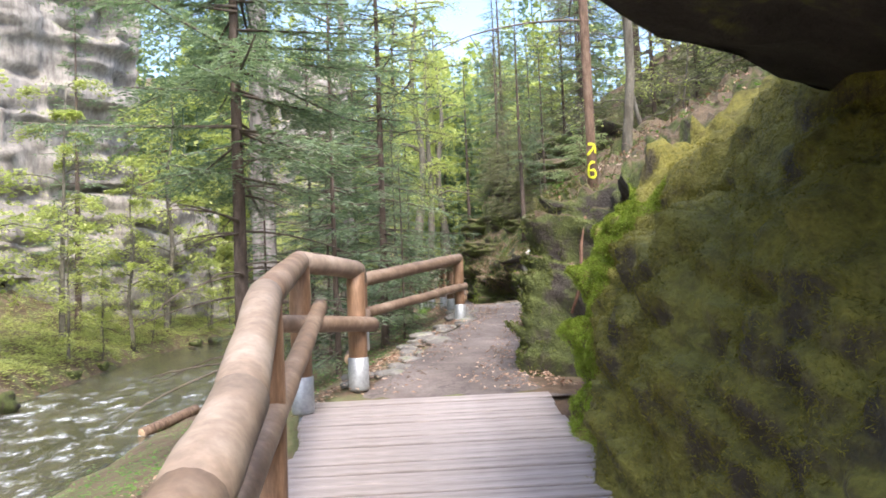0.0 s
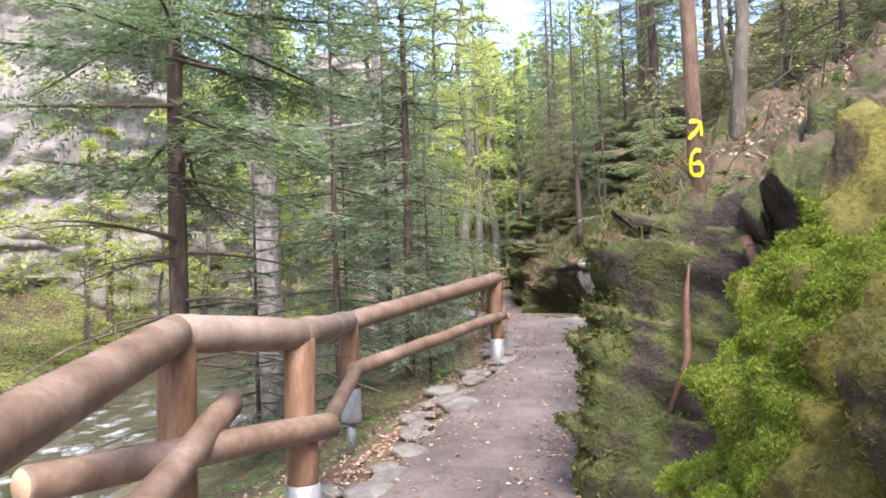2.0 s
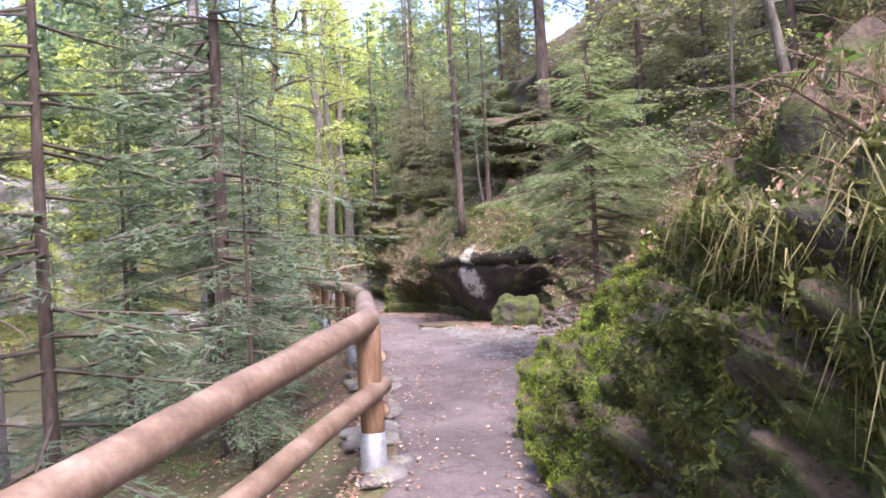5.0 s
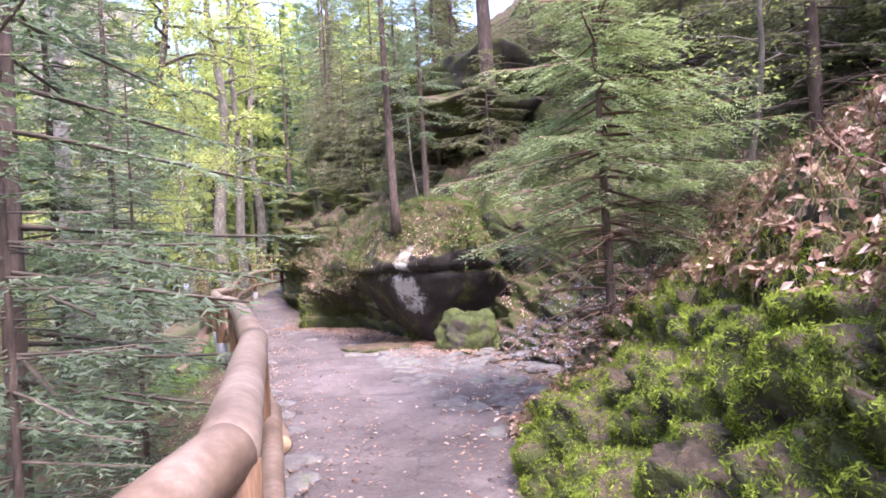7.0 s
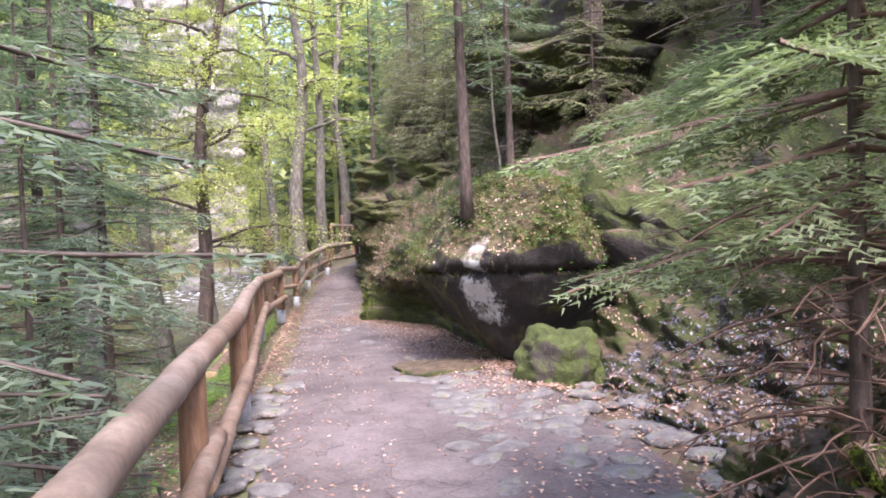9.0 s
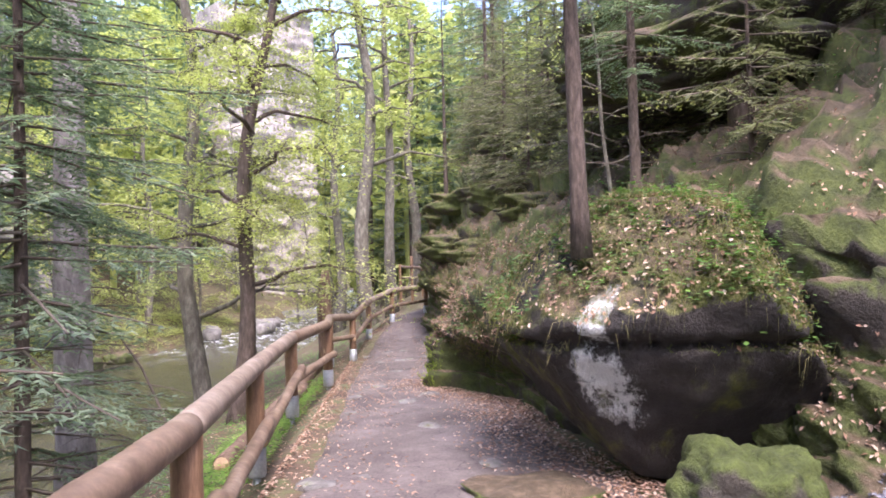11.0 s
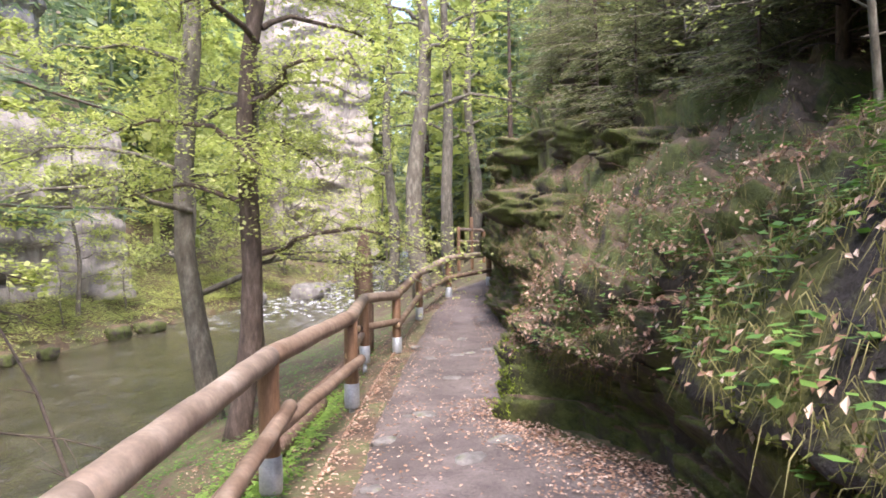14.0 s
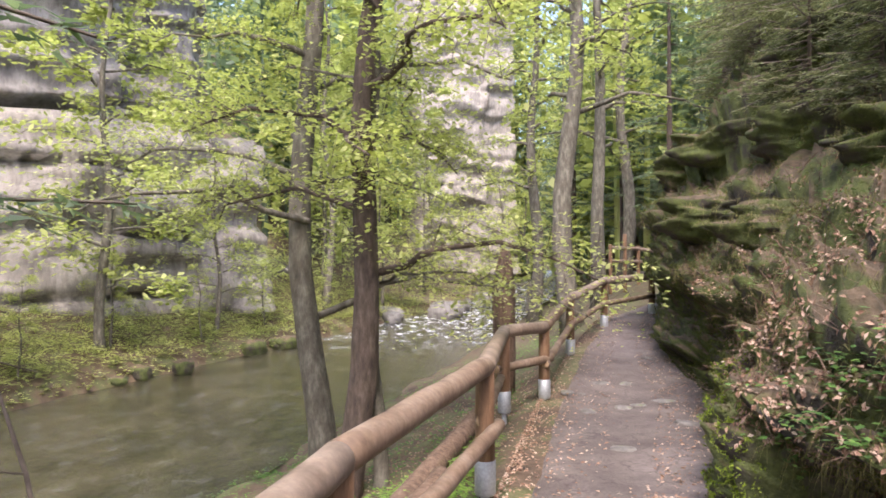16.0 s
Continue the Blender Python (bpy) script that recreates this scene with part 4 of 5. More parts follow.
near_spruce = place(spruce("spruce", 18, 0.21, 2.4, 2.2, 6, 0.12, 21, "grey trunked spruce with low sweeping boughs", 10, step=0.8, per=3), -1.1, 21.8)
recolour(near_spruce, "trunk", M_BARK_PALE)

alder = place(broadleaf("alder", 13, 0.17, (0.1, 0.02), 2.9, 3.6, 28, 30000, 0.072, 31, "leaning dark alder with fresh yellow green leaves", M_LEAF, bark=M_BARK), -0.45, 27.2)
place(broadleaf("young_alder", 9, 0.085, (-0.02, 0.03), 2.6, 2.6, 14, 9000, 0.072, 32, "thin mossy alder stem with spring leaves", M_LEAF), -0.15, 27.4)
place(broadleaf("alder", 16, 0.21, (-0.03, 0.02), 2.4, 4.2, 24, 24000, 0.078, 33, "grey alder trunk with fresh spring leaves", M_LEAF), -1.7, 29.6)
beech = place(broadleaf("beech", 20, 0.3, (0.0, 0.0), 6, 4.2, 20, 4200, 0.19, 34, "tall grey beech by the bend of the path", M_LEAF), 2.0, 39.5)
again(beech, 3.0, 46, None, 70, 0.95)
again(beech, 0.3, 52, None, 140, 1.0)
again(beech, 4.6, 56, None, 200, 1.1)


def bent_twig():
    w = Pile()
    random.seed(8)
    main = [Vector((-0.35, 22.6, 0.5)), Vector((-0.42, 22.7, 1.0)), Vector((-0.75, 22.9, 1.6)), Vector((-1.15, 23.1, 2.1)), Vector((-1.6, 23.3, 2.5))]
    w.add(*tube(main, [0.02, 0.017, 0.014, 0.009, 0.004], 6, False))
    for k in range(5):
        p = main[1 + k % 4]
        w.add(*tube([p, p + Vector((rnd(-0.5, 0.1), rnd(-0.3, 0.3), rnd(0, 0.4)))], [0.007, 0.002], 4, False))
    ob = mesh_ob("bare_sapling", w.v, w.f, M_TWIG)
    return tagged(ob, "thin bare leaning sapling on the stream bank", "sapling")


bent_twig()

# leafy woods on the far side
wood_a = place(broadleaf("far_tree", 13, 0.16, (0.02, 0.0), 2.0, 4.2, 20, 5200, 0.24, 41, "yellow green spring tree on the far slope", M_LEAF, group="far woods"), -11.5, 38)
wood_b = place(broadleaf("far_tree", 17, 0.2, (-0.03, 0.02), 3.0, 4.8, 20, 5200, 0.28, 42, "tall spring tree on the far slope", M_LEAF, group="far woods"), -9.5, 52)
random.seed(77)
for k, (x, y, s) in enumerate(((-12.5, 28, 0.6), (-14, 47, 0.8), (-12, 58, 0.8), (-7.5, 64, 0.7), (-9, 74, 0.9), (-4, 80, 0.75), (1, 70, 1), (3, 80, 1.1), (-12, 20, 0.7), (-14, 12, 0.9), (-13, 4, 0.9), (-15, 66, 1.1), (-2, 98, 1.2),
                               (4, 96, 1.2), (-10.5, 43, 0.45), (6.5, 66, 0.9), (-11, 31, 0.45), (-10.5, 24, 0.4), (-8, 56, 0.5), (-3, 62, 0.4), (-0.5, 60, 0.5), (1.5, 58, 0.4), (-18, 46, 1))):
    again(wood_a if k % 2 else wood_b, x, y, None, rnd(0, 360), s)
for x, y, s in ((-10.2, 26, 0.2), (-11.8, 30, 0.27), (-11.2, 34.5, 0.2), (-11.6, 38.5, 0.26), (-10.4, 41.5, 0.2), (-10.2, 46, 0.25), (-9, 49.5, 0.2), (-8.4, 54, 0.25)):
    tagged(again(wood_a, x, y, None, rnd(0, 360), s), "low yellow green bush on the far bank", "bush", "far bank bushes").name = "bush"
far_s = place(spruce("far_spruce", 19, 0.2, 3.0, 2.8, 3.2, 0.26, 51, "dark spruce on the far slope", 6, step=0.6, per=4), 5.5, 62)
for x, y, s in ((2.0, 64, 1.1), (3.4, 74, 1.1), (7, 84, 1.2), (0.5, 90, 1.2), (9, 74, 1.1), (4.5, 58, 0.9), (6.3, 52, 0.9), (5.5, 70, 1.2), (1.2, 78, 1.2), (4.5, 90, 1.3), (-14, 33, 0.8), (-18, 24, 0.9), (-21, 14, 1.0), (-13, -3, 1.0), (-16, -14, 1.1), (-6, -18, 1), (-3, 108, 1.2), (6, 110, 1.3)):
    again(far_s, x, y, None, rnd(0, 360), s)

def far_woods(name, mat, count, seed, label, near=False, tall=False):
    """Crowns of the distant hillside woods."""
    random.seed(seed)
    p = Pile()
    for k in range(count):
        if k % 3:
            x, y = rnd(-40, 34), rnd(88, 140)
        else:
            x, y = rnd(-48, -24), rnd(-10, 96)
        if near:
            y = rnd(58, 90)
            x = rnd(-19, -13) if k % 2 else rnd(2.5, 10)
        z = min(26.0, ground_z(x, y)) if x < 0 else (1.6 if near else max(1.5, abs(x) * 0.6))
        h = rnd(13, 21)
        w = rnd(2.2, 3.8)
        if tall:
            x, y = rnd(-34, 26), rnd(92, 132)
            z, h, w = 1.5 + max(0.0, abs(x + 2) - 6) * 0.5, rnd(24, 40), rnd(2.8, 4.5)
        p.add(*tube([(x, y, z - 1), (x + rnd(-0.4, 0.4), y, z + h)], [0.22, 0.05], 5, False))
        for _ in range(420 if tall else 230):
            s = rnd(0.15, 1.0)
            r = w * math.sin(math.pi * min(1, s * 0.9 + 0.08)) ** 0.7 * rnd(0.2, 1)
            a = rnd(0, 6.283)
            u = Vector((rnd(-1, 1), rnd(-1, 1), rnd(-0.5, 0.5))).normalized() * rnd(0.3, 0.6)
            q = u.cross(Vector((rnd(-0.5, 0.5), rnd(-0.5, 0.5), 1))).normalized() * rnd(0.2, 0.35)
            p.leaf(Vector((x + r * math.cos(a), y + r * math.sin(a), z + h * s)), u, q)
    return tagged(mesh_ob(name, p.v, p.f, mat, False), label, "woods", kind="stuff")


far_woods("far_woods", M_LEAF, 110, 5, "yellow green spring woods on the distant slopes")
far_woods("far_woods", M_LEAF, 36, 15, "spring woods along the bend of the stream", True)
far_woods("far_woods", M_NEEDLE, 26, 16, "spruce woods along the bend of the stream", True)
far_woods("far_woods", M_LEAF, 95, 25, "tall spring woods closing the valley", False, True)
far_woods("far_woods", M_NEEDLE, 45, 26, "tall spruce woods closing the valley", False, True)
far_woods("far_woods", M_NEEDLE, 95, 6, "dark green spruce woods on the distant slopes")

# ---- trees on the rocky bank ----
def slope_tree(ob, x, y, rz=0, s=1.0):
    return place(ob, x, y, slope_z(x, y), rz, s)


way_tree = slope_tree(spruce("spruce", 13, 0.043, 5.5, 1.8, 5, 0.12, 61, "slender red brown spruce with yellow trail paint", 14, step=0.6, per=3), 1.95, 6.4)
recolour(way_tree, "trunk", M_BARK_RED)
thin = slope_tree(broadleaf("thin_tree", 9, 0.05, (-0.02, 0.02), 4.0, 1.6, 10, 700, 0.06, 62, "thin grey tree on the rock", M_LEAF), 2.75, 7.6)
hazel = slope_tree(broadleaf("hazel", 4.5, 0.03, (-0.15, 0.0), 1.0, 2.0, 12, 1300, 0.06, 63, "thin hazel with sparse young leaves", M_LEAF), 4.0, 10.2)
again(hazel, 6.2, 14.2, slope_z(6.2, 14.2), 100, 0.9)
again(hazel, 5.0, 21.5, slope_z(5.0, 21.5), 40, 0.7)
sapling = place(spruce("spruce", 3.3, 0.04, 1.15, 1.35, 18, 0.05, 64, "bushy pale green young spruce with dry red brown lower twigs", 45, mat=M_NEEDLE_LIGHT, step=0.14, per=5, dry=0.5), 3.85, 13.1, path_z(13) + 0.4)
recolour(sapling, "limbs", M_TWIG_RED)
dull = slope_tree(spruce("spruce", 8, 0.075, 1.0, 1.8, 6, 0.11, 65, "dull brownish spruce on the slope", 22, mat=M_NEEDLE_DRY, step=0.35, per=4), 7.6, 18.8)
for x, y, s in ((6.4, 27.5, 0.85), (6.5, 24.4, 1.0), (8.0, 15.0, 1.1), (7.0, 32.5, 0.8), (9.5, 20.0, 1.2), (8, 27, 1.2), (9, 31, 1.2), (7.5, 8.6, 1.1), (6, 36, 1.0), (7, 40, 1.2)):
    again(dull, x, y, slope_z(x, y), rnd(0, 360), s)
small = slope_tree(spruce("spruce", 2.4, 0.03, 0.1, 1.0, 10, 0.075, 68, "small dull green spruce on the rocky slope", 8, mat=M_NEEDLE_DRY, step=0.17, per=4), 5.2, 8.6)
for x, y, s in ((5.6, 9.4, 1.0), (7.0, 12.0, 1.0), (6.6, 15.6, 0.9), (6.0, 20.2, 1.0), (6.8, 22.6, 1.2), (5.4, 35.0, 1.1), (6.2, 28.8, 1.3)):
    again(small, x, y, slope_z(x, y), rnd(0, 360), s)
random.seed(303)
for k in range(34):
    y = rnd(6.5, 40)
    x = lerp(y, [6, 12, 17, 24, 32, 40], [5.0, 6.6, 8.0, 6.6, 5.6, 7.4]) + rnd(0, 3.5)
    again(small, x, y, slope_z(x, y), rnd(0, 360), rnd(0.8, 1.4))
rock("rock_ledge", (7.9, 24.3, 6.1), (2.3, 2.2, 0.8), "jutting mossy sandstone ledge with a dark hollow below", 21.0, M_ROCK, 0.3, 20, 0.3, 5, "rock ledge")
rock("rock_ledge", (6.75, 22.7, 5.25), (2.0, 1.7, 0.42), "flat mossy sandstone slab roofing a dark hollow", 25.0, M_ROCK, 0.2, 35, 0.3, 5, "rock ledge")
rock("rock_ledge", (8.1, 21.7, 4.6), (0.8, 0.7, 1.0), "upright mossy sandstone block beside a dark hollow", 29.0, M_ROCK, 0.0, 65, 0.3, 5, "rock ledge")
ledges = []
for x, y, up, a, c in ((4.75, 28.2, 2.2, 0.7, 0.35), (4.45, 30.2, 2.4, 0.8, 0.35), (5.0, 31.6, 3.5, 0.9, 0.35), (5.5, 29.4, 3.5, 0.8, 0.4), (5.6, 27.0, 3.0, 0.7, 0.3), (4.7, 33.4, 3.1, 0.8, 0.35), (6.3, 31.4, 4.9, 1.0, 0.4)):
    ledges.append(rock("rock_ledge", (x, y, path_z(y) + up), (a, a * 1.3, c), "jutting mossy sandstone block on the outcrop", x * 3 + y, M_ROCK, 0.3, 10 * x, 0.55, 5, "rock ledge"))
for x, y, k in ((5.6, 28.4, 1.0), (5.5, 30.6, 1.1), (5.9, 32.4, 1.2), (6.6, 29.6, 1.3), (5.6, 33.8, 1.0), (6.4, 26.0, 1.2), (5.9, 24.9, 0.8)):
    again(small, x, y, slope_z(x, y), 70 * x, k)
tall = slope_tree(spruce("spruce", 16, 0.16, 4.5, 2.4, 5, 0.14, 66, "tall grey brown spruce on the boulder", 16, step=0.6, per=4), 6.6, 21.4)
for x, y, s in ((3.7, 18.45, 0.4), (4.6, 19.7, 0.34), (9.5, 25, 1.1), (10, 14, 1.0), (9, 10, 1.0), (11, 19, 1.1), (10, 33, 1.1), (12, 28, 1.1), (8, 46, 1.1), (10, 6, 1.1), (9, 54, 1.2), (12, 40, 1.2)):
    again(tall, x, y, slope_z(x, y) if y not in (18.45, 19.7) else 2.95, rnd(0, 360), s)


# painted waymark on the trunk: an arrow above the figure 6
def waymark():
    base = Vector((1.95, 6.4, 0))
    z0 = 2.33
    d = Vector((-0.27, -0.96, 0)).normalized()
    across = Vector((0.96, -0.27, 0))

    def stroke(pts, w):
        v, f = [], []
        for i, (u, z) in enumerate(pts):
            a = pts[max(i - 1, 0)]
            b = pts[min(i + 1, len(pts) - 1)]
            t = Vector((b[0] - a[0], b[1] - a[1])).normalized()
            n = Vector((-t.y, t.x)) * w * (1 + 0.25 * math.sin(i * 2.3))
            for sg in (-1, 1):
                uu, zz = u + n.x * sg, z + n.y * sg
                r = 0.056
                ang = max(-1.2, min(1.2, uu / r))
                p = base + d * (r * math.cos(ang)) + across * (r * math.sin(ang))
                v.append((p.x, p.y, z0 + zz))
        for i in range(len(pts) - 1):
            f.append((2 * i, 2 * i + 1, 2 * i + 3, 2 * i + 2))
        return v, f

    pile = Pile()
    six = [(0.03, 0.385), (0.0, 0.39), (-0.025, 0.365), (-0.036, 0.32), (-0.036, 0.27), (-0.02, 0.245), (0.015, 0.243), (0.034, 0.262), (0.034, 0.295), (0.012, 0.317), (-0.02, 0.31)]
    pile.add(*stroke(six, 0.0115))
    pile.add(*stroke([(-0.04, 0.46), (-0.015, 0.48), (0.015, 0.51), (0.035, 0.54)], 0.012))
    pile.add(*stroke([(-0.03, 0.56), (0.0, 0.56), (0.037, 0.552), (0.042, 0.51), (0.042, 0.47)], 0.012))
    ob = mesh_ob("trail_mark", pile.v, pile.f, M_PAINT)
    tagged(ob, "yellow painted arrow and figure 6 on the spruce trunk", "trail mark")


waymark()


# ---- roots hanging in the cleft ----
def root(pts, r):
    n = len(pts)
    ob = mesh_ob("tree_root", *tube(pts, [0.62 * r * (1 - 0.5 * i / n) for i in range(n)], 8, True, 0.2, r * 50), M_ROOT)
    return tagged(ob, "bare orange brown tree root on the rock", "root", "roots")


root([(1.95, 6.2, 2.4), (1.7, 5.85, 2.15), (1.62, 5.75, 1.9), (1.6, 5.7, 1.6), (1.5, 5.7, 1.35)], 0.035)
root([(2.0, 6.0, 2.3), (1.86, 5.5, 2.05), (1.84, 5.4, 1.7), (1.76, 5.35, 1.4), (1.6, 5.3, 1.15), (1.55, 5.3, 0.8)], 0.05)
root([(2.1, 6.4, 2.45), (2.3, 6.1, 2.35), (2.4, 5.8, 2.2)], 0.035)


# ---- ground cover ----
def cover(name, count, where, kind, mat, label, cat, seed):
    random.seed(seed)
    p = Pile()
    made = 0
    while made < count:
        made += 1
        c = where()
        if c is None:
            continue
        c, nrm = c
        if (kind == "leaf" and nrm.z < 0.2) or (kind == "plant" and nrm.z < 0.05):
            continue
        if kind == "leaf":
            s = rnd(0.013, 0.026) * (1.6 if 9.6 < c.y < 14.5 and c.x > 3.0 else 1.0)
            a = Vector((rnd(-1, 1), rnd(-1, 1), 0)).normalized()
            nn = (nrm + Vector((rnd(-0.35, 0.35), rnd(-0.35, 0.35), rnd(0, 0.2)))).normalized()
            u = nn.cross(a).normalized()
            w = u.cross(nn)
            q = c + nrm * rnd(0.005, 0.025)
            b = len(p.v)
            p.v.extend((q - u * s, q + w * s * 0.55 + nn * s * 0.25, q + u * s, q - w * s * 0.55 + nn * s * 0.3))
            p.f.extend(((b, b + 1, b + 2), (b, b + 2, b + 3)))
        elif kind in ("moss", "tuft"):
            for _ in range(2):
                s = rnd(0.015, 0.035) if kind == "tuft" else rnd(0.005, 0.012) if c.y < 5 else rnd(0.007, 0.017) if c.y < 13 else rnd(0.012, 0.03)
                t = (nrm * rnd(0.3, 1.0) + Vector((rnd(-0.6, 0.6), rnd(-0.6, 0.6), rnd(-0.6, 0.4)))).normalized()
                p.blade(c + Vector((rnd(-0.02, 0.02), rnd(-0.02, 0.02), rnd(-0.02, 0.02))), c + t * s, t.cross(Vector((rnd(-1, 1), rnd(-1, 1), 0.3))).normalized() * s * 0.28)
        elif kind == "twig":
            s = rnd(0.1, 0.4)
            t = (Vector((rnd(-1, 1), rnd(-1, 1), rnd(-0.3, 0.5))) + nrm * 0.35).normalized() * s
            sd = t.cross(Vector((rnd(-1, 1), rnd(-1, 1), 1))).normalized() * rnd(0.002, 0.005)
            m = c + t * 0.5 + Vector((0, 0, 0.1 * s))
            b = len(p.v)
            p.v.extend((c - sd, c + sd, m + sd * 0.7, m - sd * 0.7, c + t))
            p.f.extend(((b, b + 1, b + 2, b + 3), (b + 3, b + 2, b + 4)))
        elif kind == "grass":
            for _ in range(5):
                s = rnd(0.08, 0.24)
                t = Vector((rnd(-0.7, 0.25), rnd(-0.5, 0.5), rnd(-0.9, 0.6)))
                m = c + t * s * 0.5 + Vector((0, 0, 0.25 * s))
                e = m + t * s * 0.5 - Vector((0, 0, 0.5 * s))
                sd = Vector((rnd(-1, 1), rnd(-1, 1), 0)).normalized() * 0.0019
                b = len(p.v)
                p.v.extend((c - sd, c + sd, m + sd, m - sd, e))
                p.f.extend(((b, b + 1, b + 2, b + 3), (b + 3, b + 2, b + 4)))
        else:
            n = 6
            h = rnd(0.06, 0.2) * (2.2 if c.x < -5 else 1)
            for j in range(n):
                a = rnd(0, 6.283)
                t = Vector((math.cos(a), math.sin(a), rnd(0.1, 0.9)))
                q = c + t * h * rnd(0.3, 1.0) + Vector((0, 0, 0.03))
                s = rnd(0.025, 0.06) * (2.2 if c.x < -5 else 1)
                u = Vector((math.cos(a), math.sin(a), rnd(-0.3, 0.2)))
                p.leaf(q, u * s * 0.6, Vector((-u.y, u.x, rnd(-0.2, 0.2))) * s * 0.35)
    ob = mesh_ob(name, p.v, p.f, mat, False)
    return tagged(ob, label, cat, kind="stuff")


def on_bank(ya, yb, sa, sb, thresh=None, freq=1.0, off=0.0):
    def pick():
        y, s = rnd(ya, yb), rnd(sa, sb)
        c = bank_point(y, s)
        if thresh is not None and noise.noise((c.x * freq + off, c.y * freq, c.z * freq)) < thresh:
            return None
        e, f = bank_point(y + 0.03, s), bank_point(y, s + 0.006)
        n = (e - c).cross(f - c).normalized()
        if n.x > 0.3 or (n.x > -0.1 and n.z < 0):
            n = -n
        return c, n
    return pick


UP = Vector((0, 0, 1))


def on_path(ya, yb, bias):
    def pick():
        y = rnd(ya, yb)
        l, r = path_left(y), path_right(y)
        u = rnd(0, 1)
        if rnd(0, 1) < bias:
            u = u ** 3 * 0.4 if rnd(0, 1) < 0.45 else 1 - u ** 2.2 * 0.4
        x = l - 0.1 + (r - l + 0.2) * u
        return Vector((x, y, path_z(y) + 0.035 + (0.0 if u > 0.05 else -0.03))), UP
    return pick


def on_strip(ya, yb):
    def pick():
        y = rnd(ya, yb)
        x = path_right(y) - abs(random.gauss(0, 0.4))
        return Vector((x, y, path_z(y) + 0.045)), UP
    return pick


def on_left(ya, yb, da, db):
    def pick():
        y = rnd(ya, yb)
        x = path_left(y) - rnd(da, db)
        if x < near_bank(y) + 0.1:
            return None
        return Vector((x, y, ground_z(x, y))), UP
    return pick


def on_far(ya, yb, da, db):
    def pick():
        y = rnd(ya, yb)
        x = far_bank(y) - rnd(da, db)
        return Vector((x, y, ground_z(x, y))), UP
    return pick


def on_rock(ob, low=0.25, thresh=-1.0):
    vs = [(ob.matrix_basis @ v.co, (ob.matrix_basis.to_3x3() @ v.normal).normalized()) for v in ob.data.vertices]
    vs = [(c, n) for c, n in vs if n.z > low]

    def pick():
        c, n = random.choice(vs)
        c = c + Vector((rnd(-0.05, 0.05), rnd(-0.05, 0.05), 0))
        return (c, n) if noise.noise((c.x * 1.5, c.y * 1.5, c.z)) > thresh else None
    return pick


cover("leaf_litter", 16000, on_path(5.4, 36, 0.95), "leaf", M_LITTER, "brown fallen beech leaves along the path", "leaf litter", 1)
cover("moss", 60000, on_bank(9.2, 13, 0.03, 0.48, -0.4, 1.8, 3), "moss", M_MOSS_BRIGHT, "bright moss on the low bank", "moss", 41)
cover("leaf_litter", 5000, on_strip(17, 25), "leaf", M_LITTER, "fallen leaves between the path and the rocks", "leaf litter", 42)
cover("leaf_litter", 9000, on_bank(9.5, 12.7, 0.42, 0.78, -0.4, 0.9), "leaf", M_LITTER, "pink brown leaves on top of the bank", "leaf litter", 43)
cover("leaf_litter", 24000, on_bank(12.7, 18, 0.03, 0.78, -0.15, 0.9), "leaf", M_LITTER, "reddish fallen leaves on the slope", "leaf litter", 2)
cover("leaf_litter", 11000, on_bank(6.3, 10, 0.5, 0.85, -0.15, 1.2), "leaf", M_LITTER, "dry leaves on the rock top", "leaf litter", 3)
cover("leaf_litter", 14000, on_bank(18, 30, 0.38, 0.82, -0.1, 0.9), "leaf", M_LITTER, "dry leaves on the rocky slope", "leaf litter", 4)
cover("leaf_litter", 9000, on_left(5, 32, 0, 2.2), "leaf", M_LITTER, "brown leaves on the stream bank", "leaf litter", 5)
cover("leaf_litter", 2400, on_rock(main_boulder, 0.45, -0.6), "leaf", M_LITTER, "dry leaves on top of the boulder", "leaf litter", 19)
cover("grass_tufts", 1300, on_rock(main_boulder, 0.4, -0.6), "grass", M_GRASS, "hanging grass on the boulder", "grass", 20)
cover("small_plants", 1000, on_rock(main_boulder, 0.45, -0.3), "plant", M_LEAF_DEEP, "low green plants on the boulder", "plants", 22)
cover("moss", 14000, on_rock(main_boulder, -0.1, -0.1), "moss", M_MOSS, "moss on the boulder", "moss", 23)
cover("moss", 60000, on_bank(0.4, 4.75, 0.03, 0.62, -0.3, 1.6), "moss", M_MOSS_OLIVE, "olive moss on the damp rock wall", "moss", 6)
cover("moss", 90000, on_bank(4.1, 4.95, 0.02, 0.52, -0.6, 1.2), "moss", M_MOSS_BRIGHT, "bright green moss cushion on the rock edge", "moss", 7)
cover("moss", 30000, on_bank(5.8, 13, 0.03, 0.6, -0.03, 1.5), "moss", M_MOSS, "green moss on the rock", "moss", 8)
cover("moss", 7000, on_bank(5.8, 13, 0.03, 0.6, 0.18, 2.2, 7), "moss", M_MOSS_BRIGHT, "bright moss patches on the rock", "moss", 9)
cover("moss", 26000, on_bank(20, 36, 0.03, 0.66, -0.02, 1.3), "moss", M_MOSS, "moss on the sandstone outcrop", "moss", 10)
cover("moss", 9000, on_bank(24, 26.5, 0.03, 0.35, -0.1, 1.5), "moss", M_MOSS_BRIGHT, "bright moss on the outcrop edge", "moss", 11)
cover("grass_tufts", 2400, on_bank(5.9, 13, 0.42, 0.72, -0.1, 1.4), "grass", M_GRASS, "dry hanging grass on the rock rim", "grass", 12)
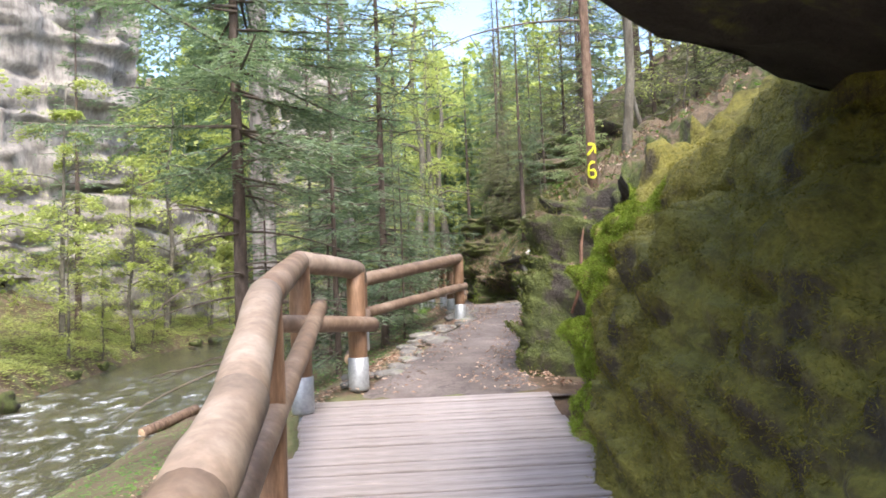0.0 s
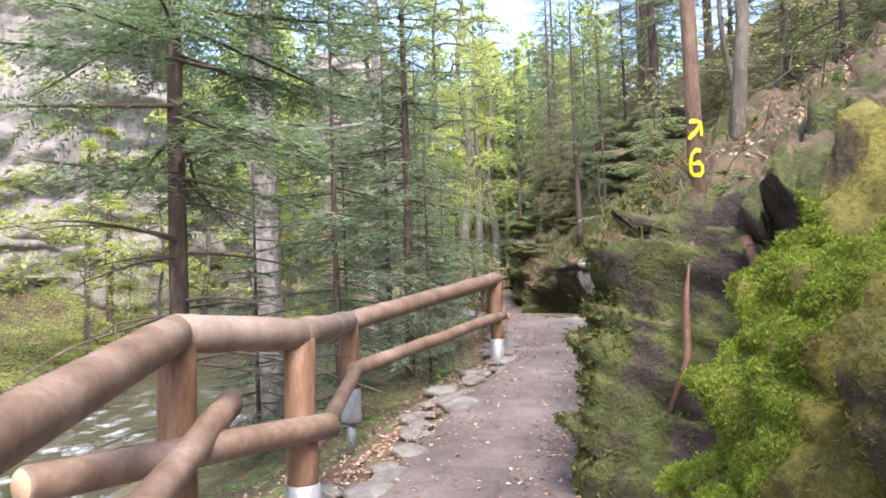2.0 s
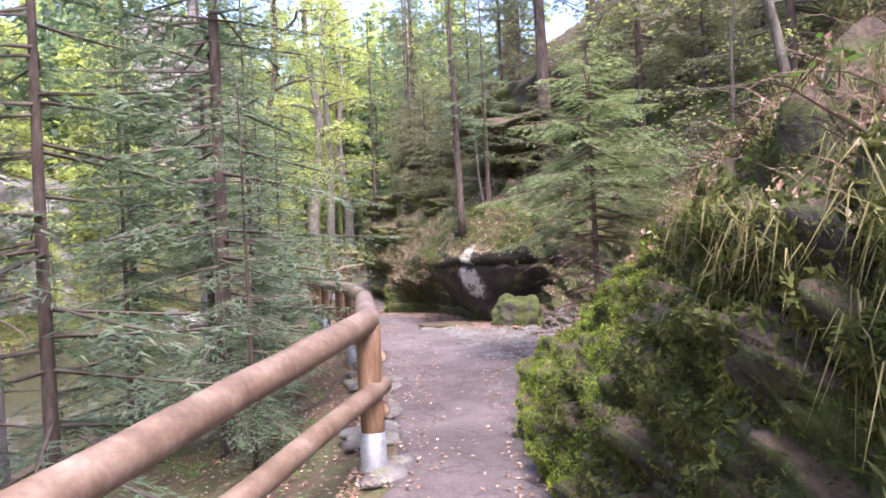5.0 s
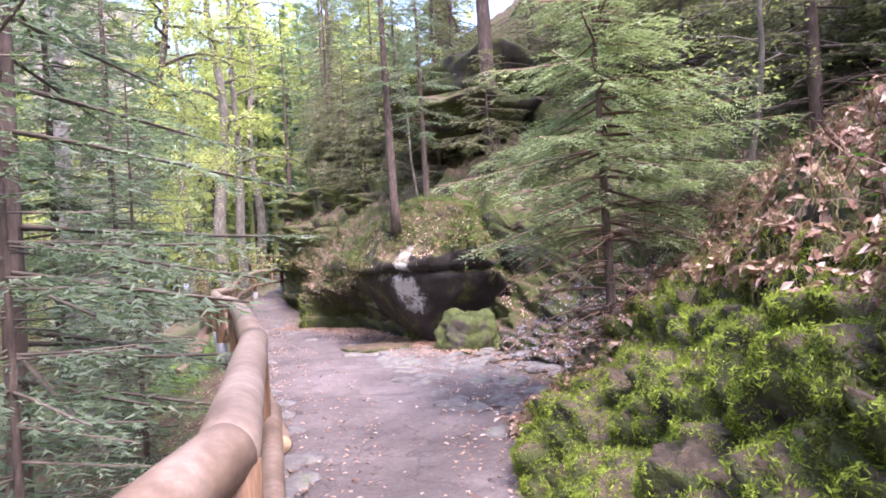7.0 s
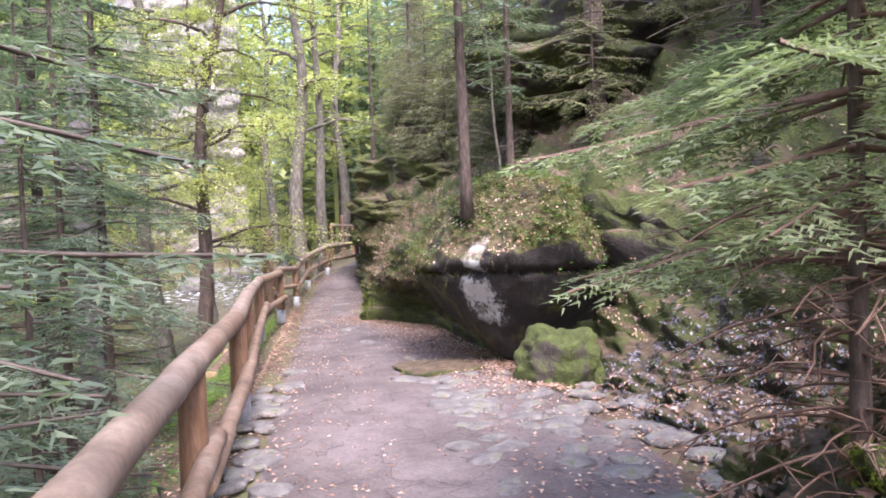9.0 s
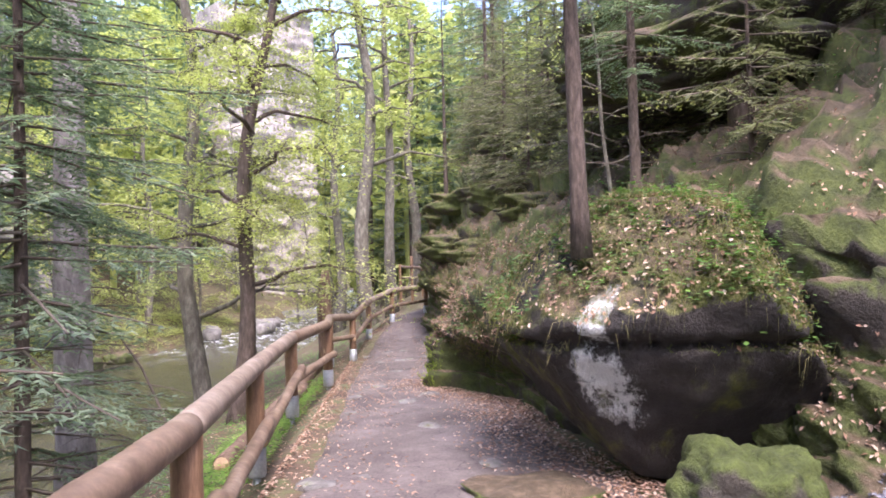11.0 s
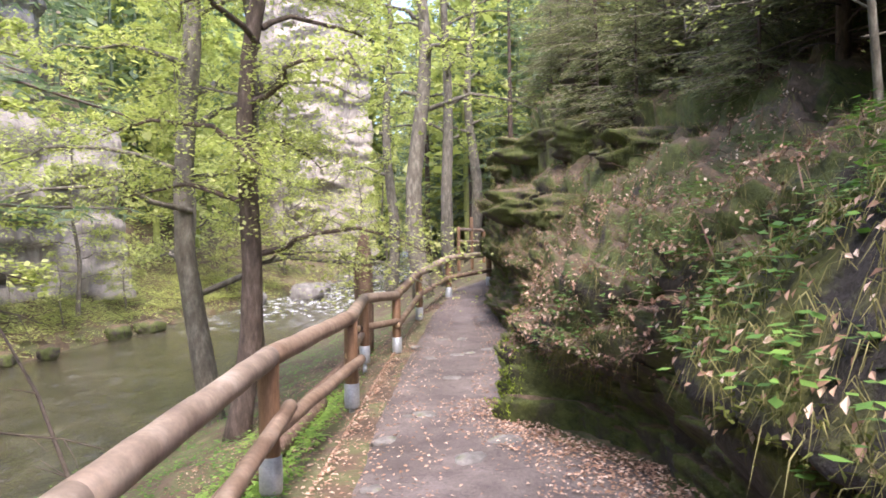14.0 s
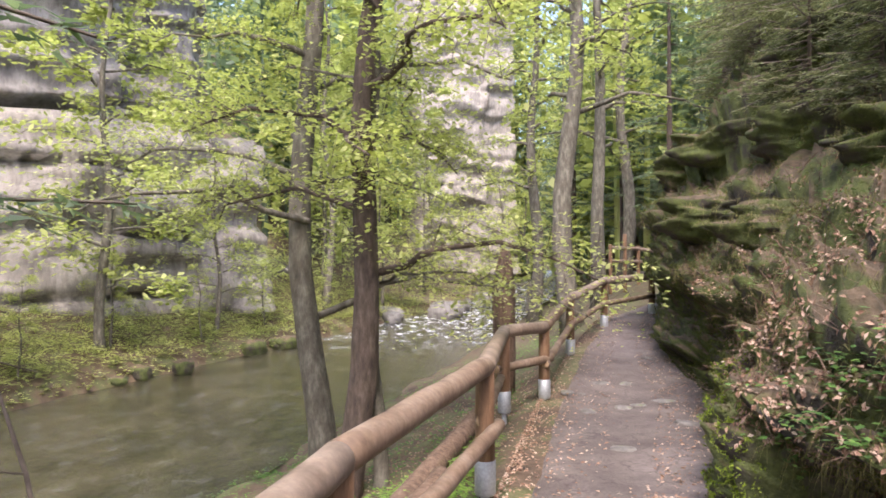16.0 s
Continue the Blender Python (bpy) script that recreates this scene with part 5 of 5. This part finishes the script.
cover("grass_tufts", 3600, on_bank(20.5, 36, 0.38, 0.78, -0.1, 1.2), "grass", M_GRASS, "dry hanging grass on the outcrop", "grass", 13)
cover("small_plants", 2600, on_bank(20, 36, 0.4, 0.8, 0.0, 1.1), "plant", M_LEAF_DEEP, "low green bilberry plants on the slope", "plants", 14)
cover("small_plants", 1600, on_bank(5, 18, 0.5, 0.82, 0.05, 1.1), "plant", M_LEAF_DEEP, "low green plants on the slope", "plants", 15)
cover("small_plants", 3600, on_left(3, 40, 0.4, 5), "plant", M_LEAF_DEEP, "green plants on the stream bank", "plants", 16)
cover("small_plants", 5500, on_far(2, 70, 0.1, 8), "plant", M_LEAF, "yellow green undergrowth on the far bank", "plants", 17)
cover("leaf_litter", 15000, on_bank(9.8, 14.5, 0.42, 0.8, -0.6, 0.9), "leaf", M_LITTER, "pinkish beech leaves covering the slope", "leaf litter", 31)
cover("leaf_litter", 9000, on_bank(19.5, 29, 0.25, 0.6, -0.15, 1.1), "leaf", M_LITTER, "dry leaves on the outcrop face", "leaf litter", 32)
cover("small_plants", 1300, on_bank(20.8, 24, 0.22, 0.66, -0.1, 1.3), "plant", M_LEAF_DEEP, "green bilberry shrubs on the outcrop", "plants", 33)
cover("grass_tufts", 500, on_bank(20.8, 24, 0.25, 0.6, -0.1, 1.3), "grass", M_GRASS, "dry grass on the outcrop face", "grass", 34)
cover("small_plants", 4000, on_far(8, 60, 0.0, 3.5), "plant", M_LEAF, "bright green plants along the far waterline", "plants", 27)
cover("grass_tufts", 2000, on_far(2, 75, 0.0, 6), "grass", M_GRASS, "dry grass on the far bank", "grass", 18)
# dark litter stands in for the shade right of the path
cover("leaf_litter", 9000, on_bank(14.9, 17.5, 0.0, 0.42, -0.6, 1.2), "leaf", M_SHADE_LITTER, "grey litter and chips coloured dark as in shade below the slope", "leaf litter", 51)
cover("dry_twigs", 4000, on_bank(6.6, 18, 0.52, 0.85), "twig", M_TWIG_RED, "dry brown twigs strewn on the slope", "twigs", 52)
cover("dry_twigs", 7000, on_bank(19.5, 36, 0.35, 0.85), "twig", M_TWIG_RED, "dry brown twigs strewn on the outcrop", "twigs", 53)
cover("leaf_litter", 14000, on_bank(21.5, 26, 0.3, 0.7, -0.3, 1.1), "leaf", M_LITTER, "pinkish dry leaves heaped on the outcrop", "leaf litter", 54)
cover("small_plants", 8000, on_far(4, 60, 0.0, 9), "plant", M_LEAF, "yellow green spring growth covering the far bank", "plants", 55)
cover("moss", 20000, on_bank(5.8, 10, 0.03, 0.5, 0.0, 2.6, 4), "moss", M_MOSS, "green moss cushions on the rock face", "moss", 56)
cover("small_plants", 1800, on_left(19, 27, 0.35, 1.5), "plant", M_LEAF_FRESH, "fresh green plants below the railing", "plants", 57)
for n, ob in enumerate(ledges):
    cover("moss", 3500, on_rock(ob, -0.1, -0.15), "moss", M_MOSS, "thick moss on the jutting block", "moss", 60 + n)
    cover("grass_tufts", 260, on_rock(ob, 0.1), "grass", M_GRASS, "dry grass hanging over the jutting block", "grass", 70 + n)
cover("moss", 40000, on_bank(5.9, 10, 0.03, 0.58, -0.1, 2.1, 9), "tuft", M_MOSS, "dark green moss tufts on the rock", "moss", 81)
cover("moss", 26000, on_bank(26, 36, 0.03, 0.7, -0.1, 1.6, 5), "tuft", M_MOSS, "green moss tufts on the ledges", "moss", 82)
strew_stones()
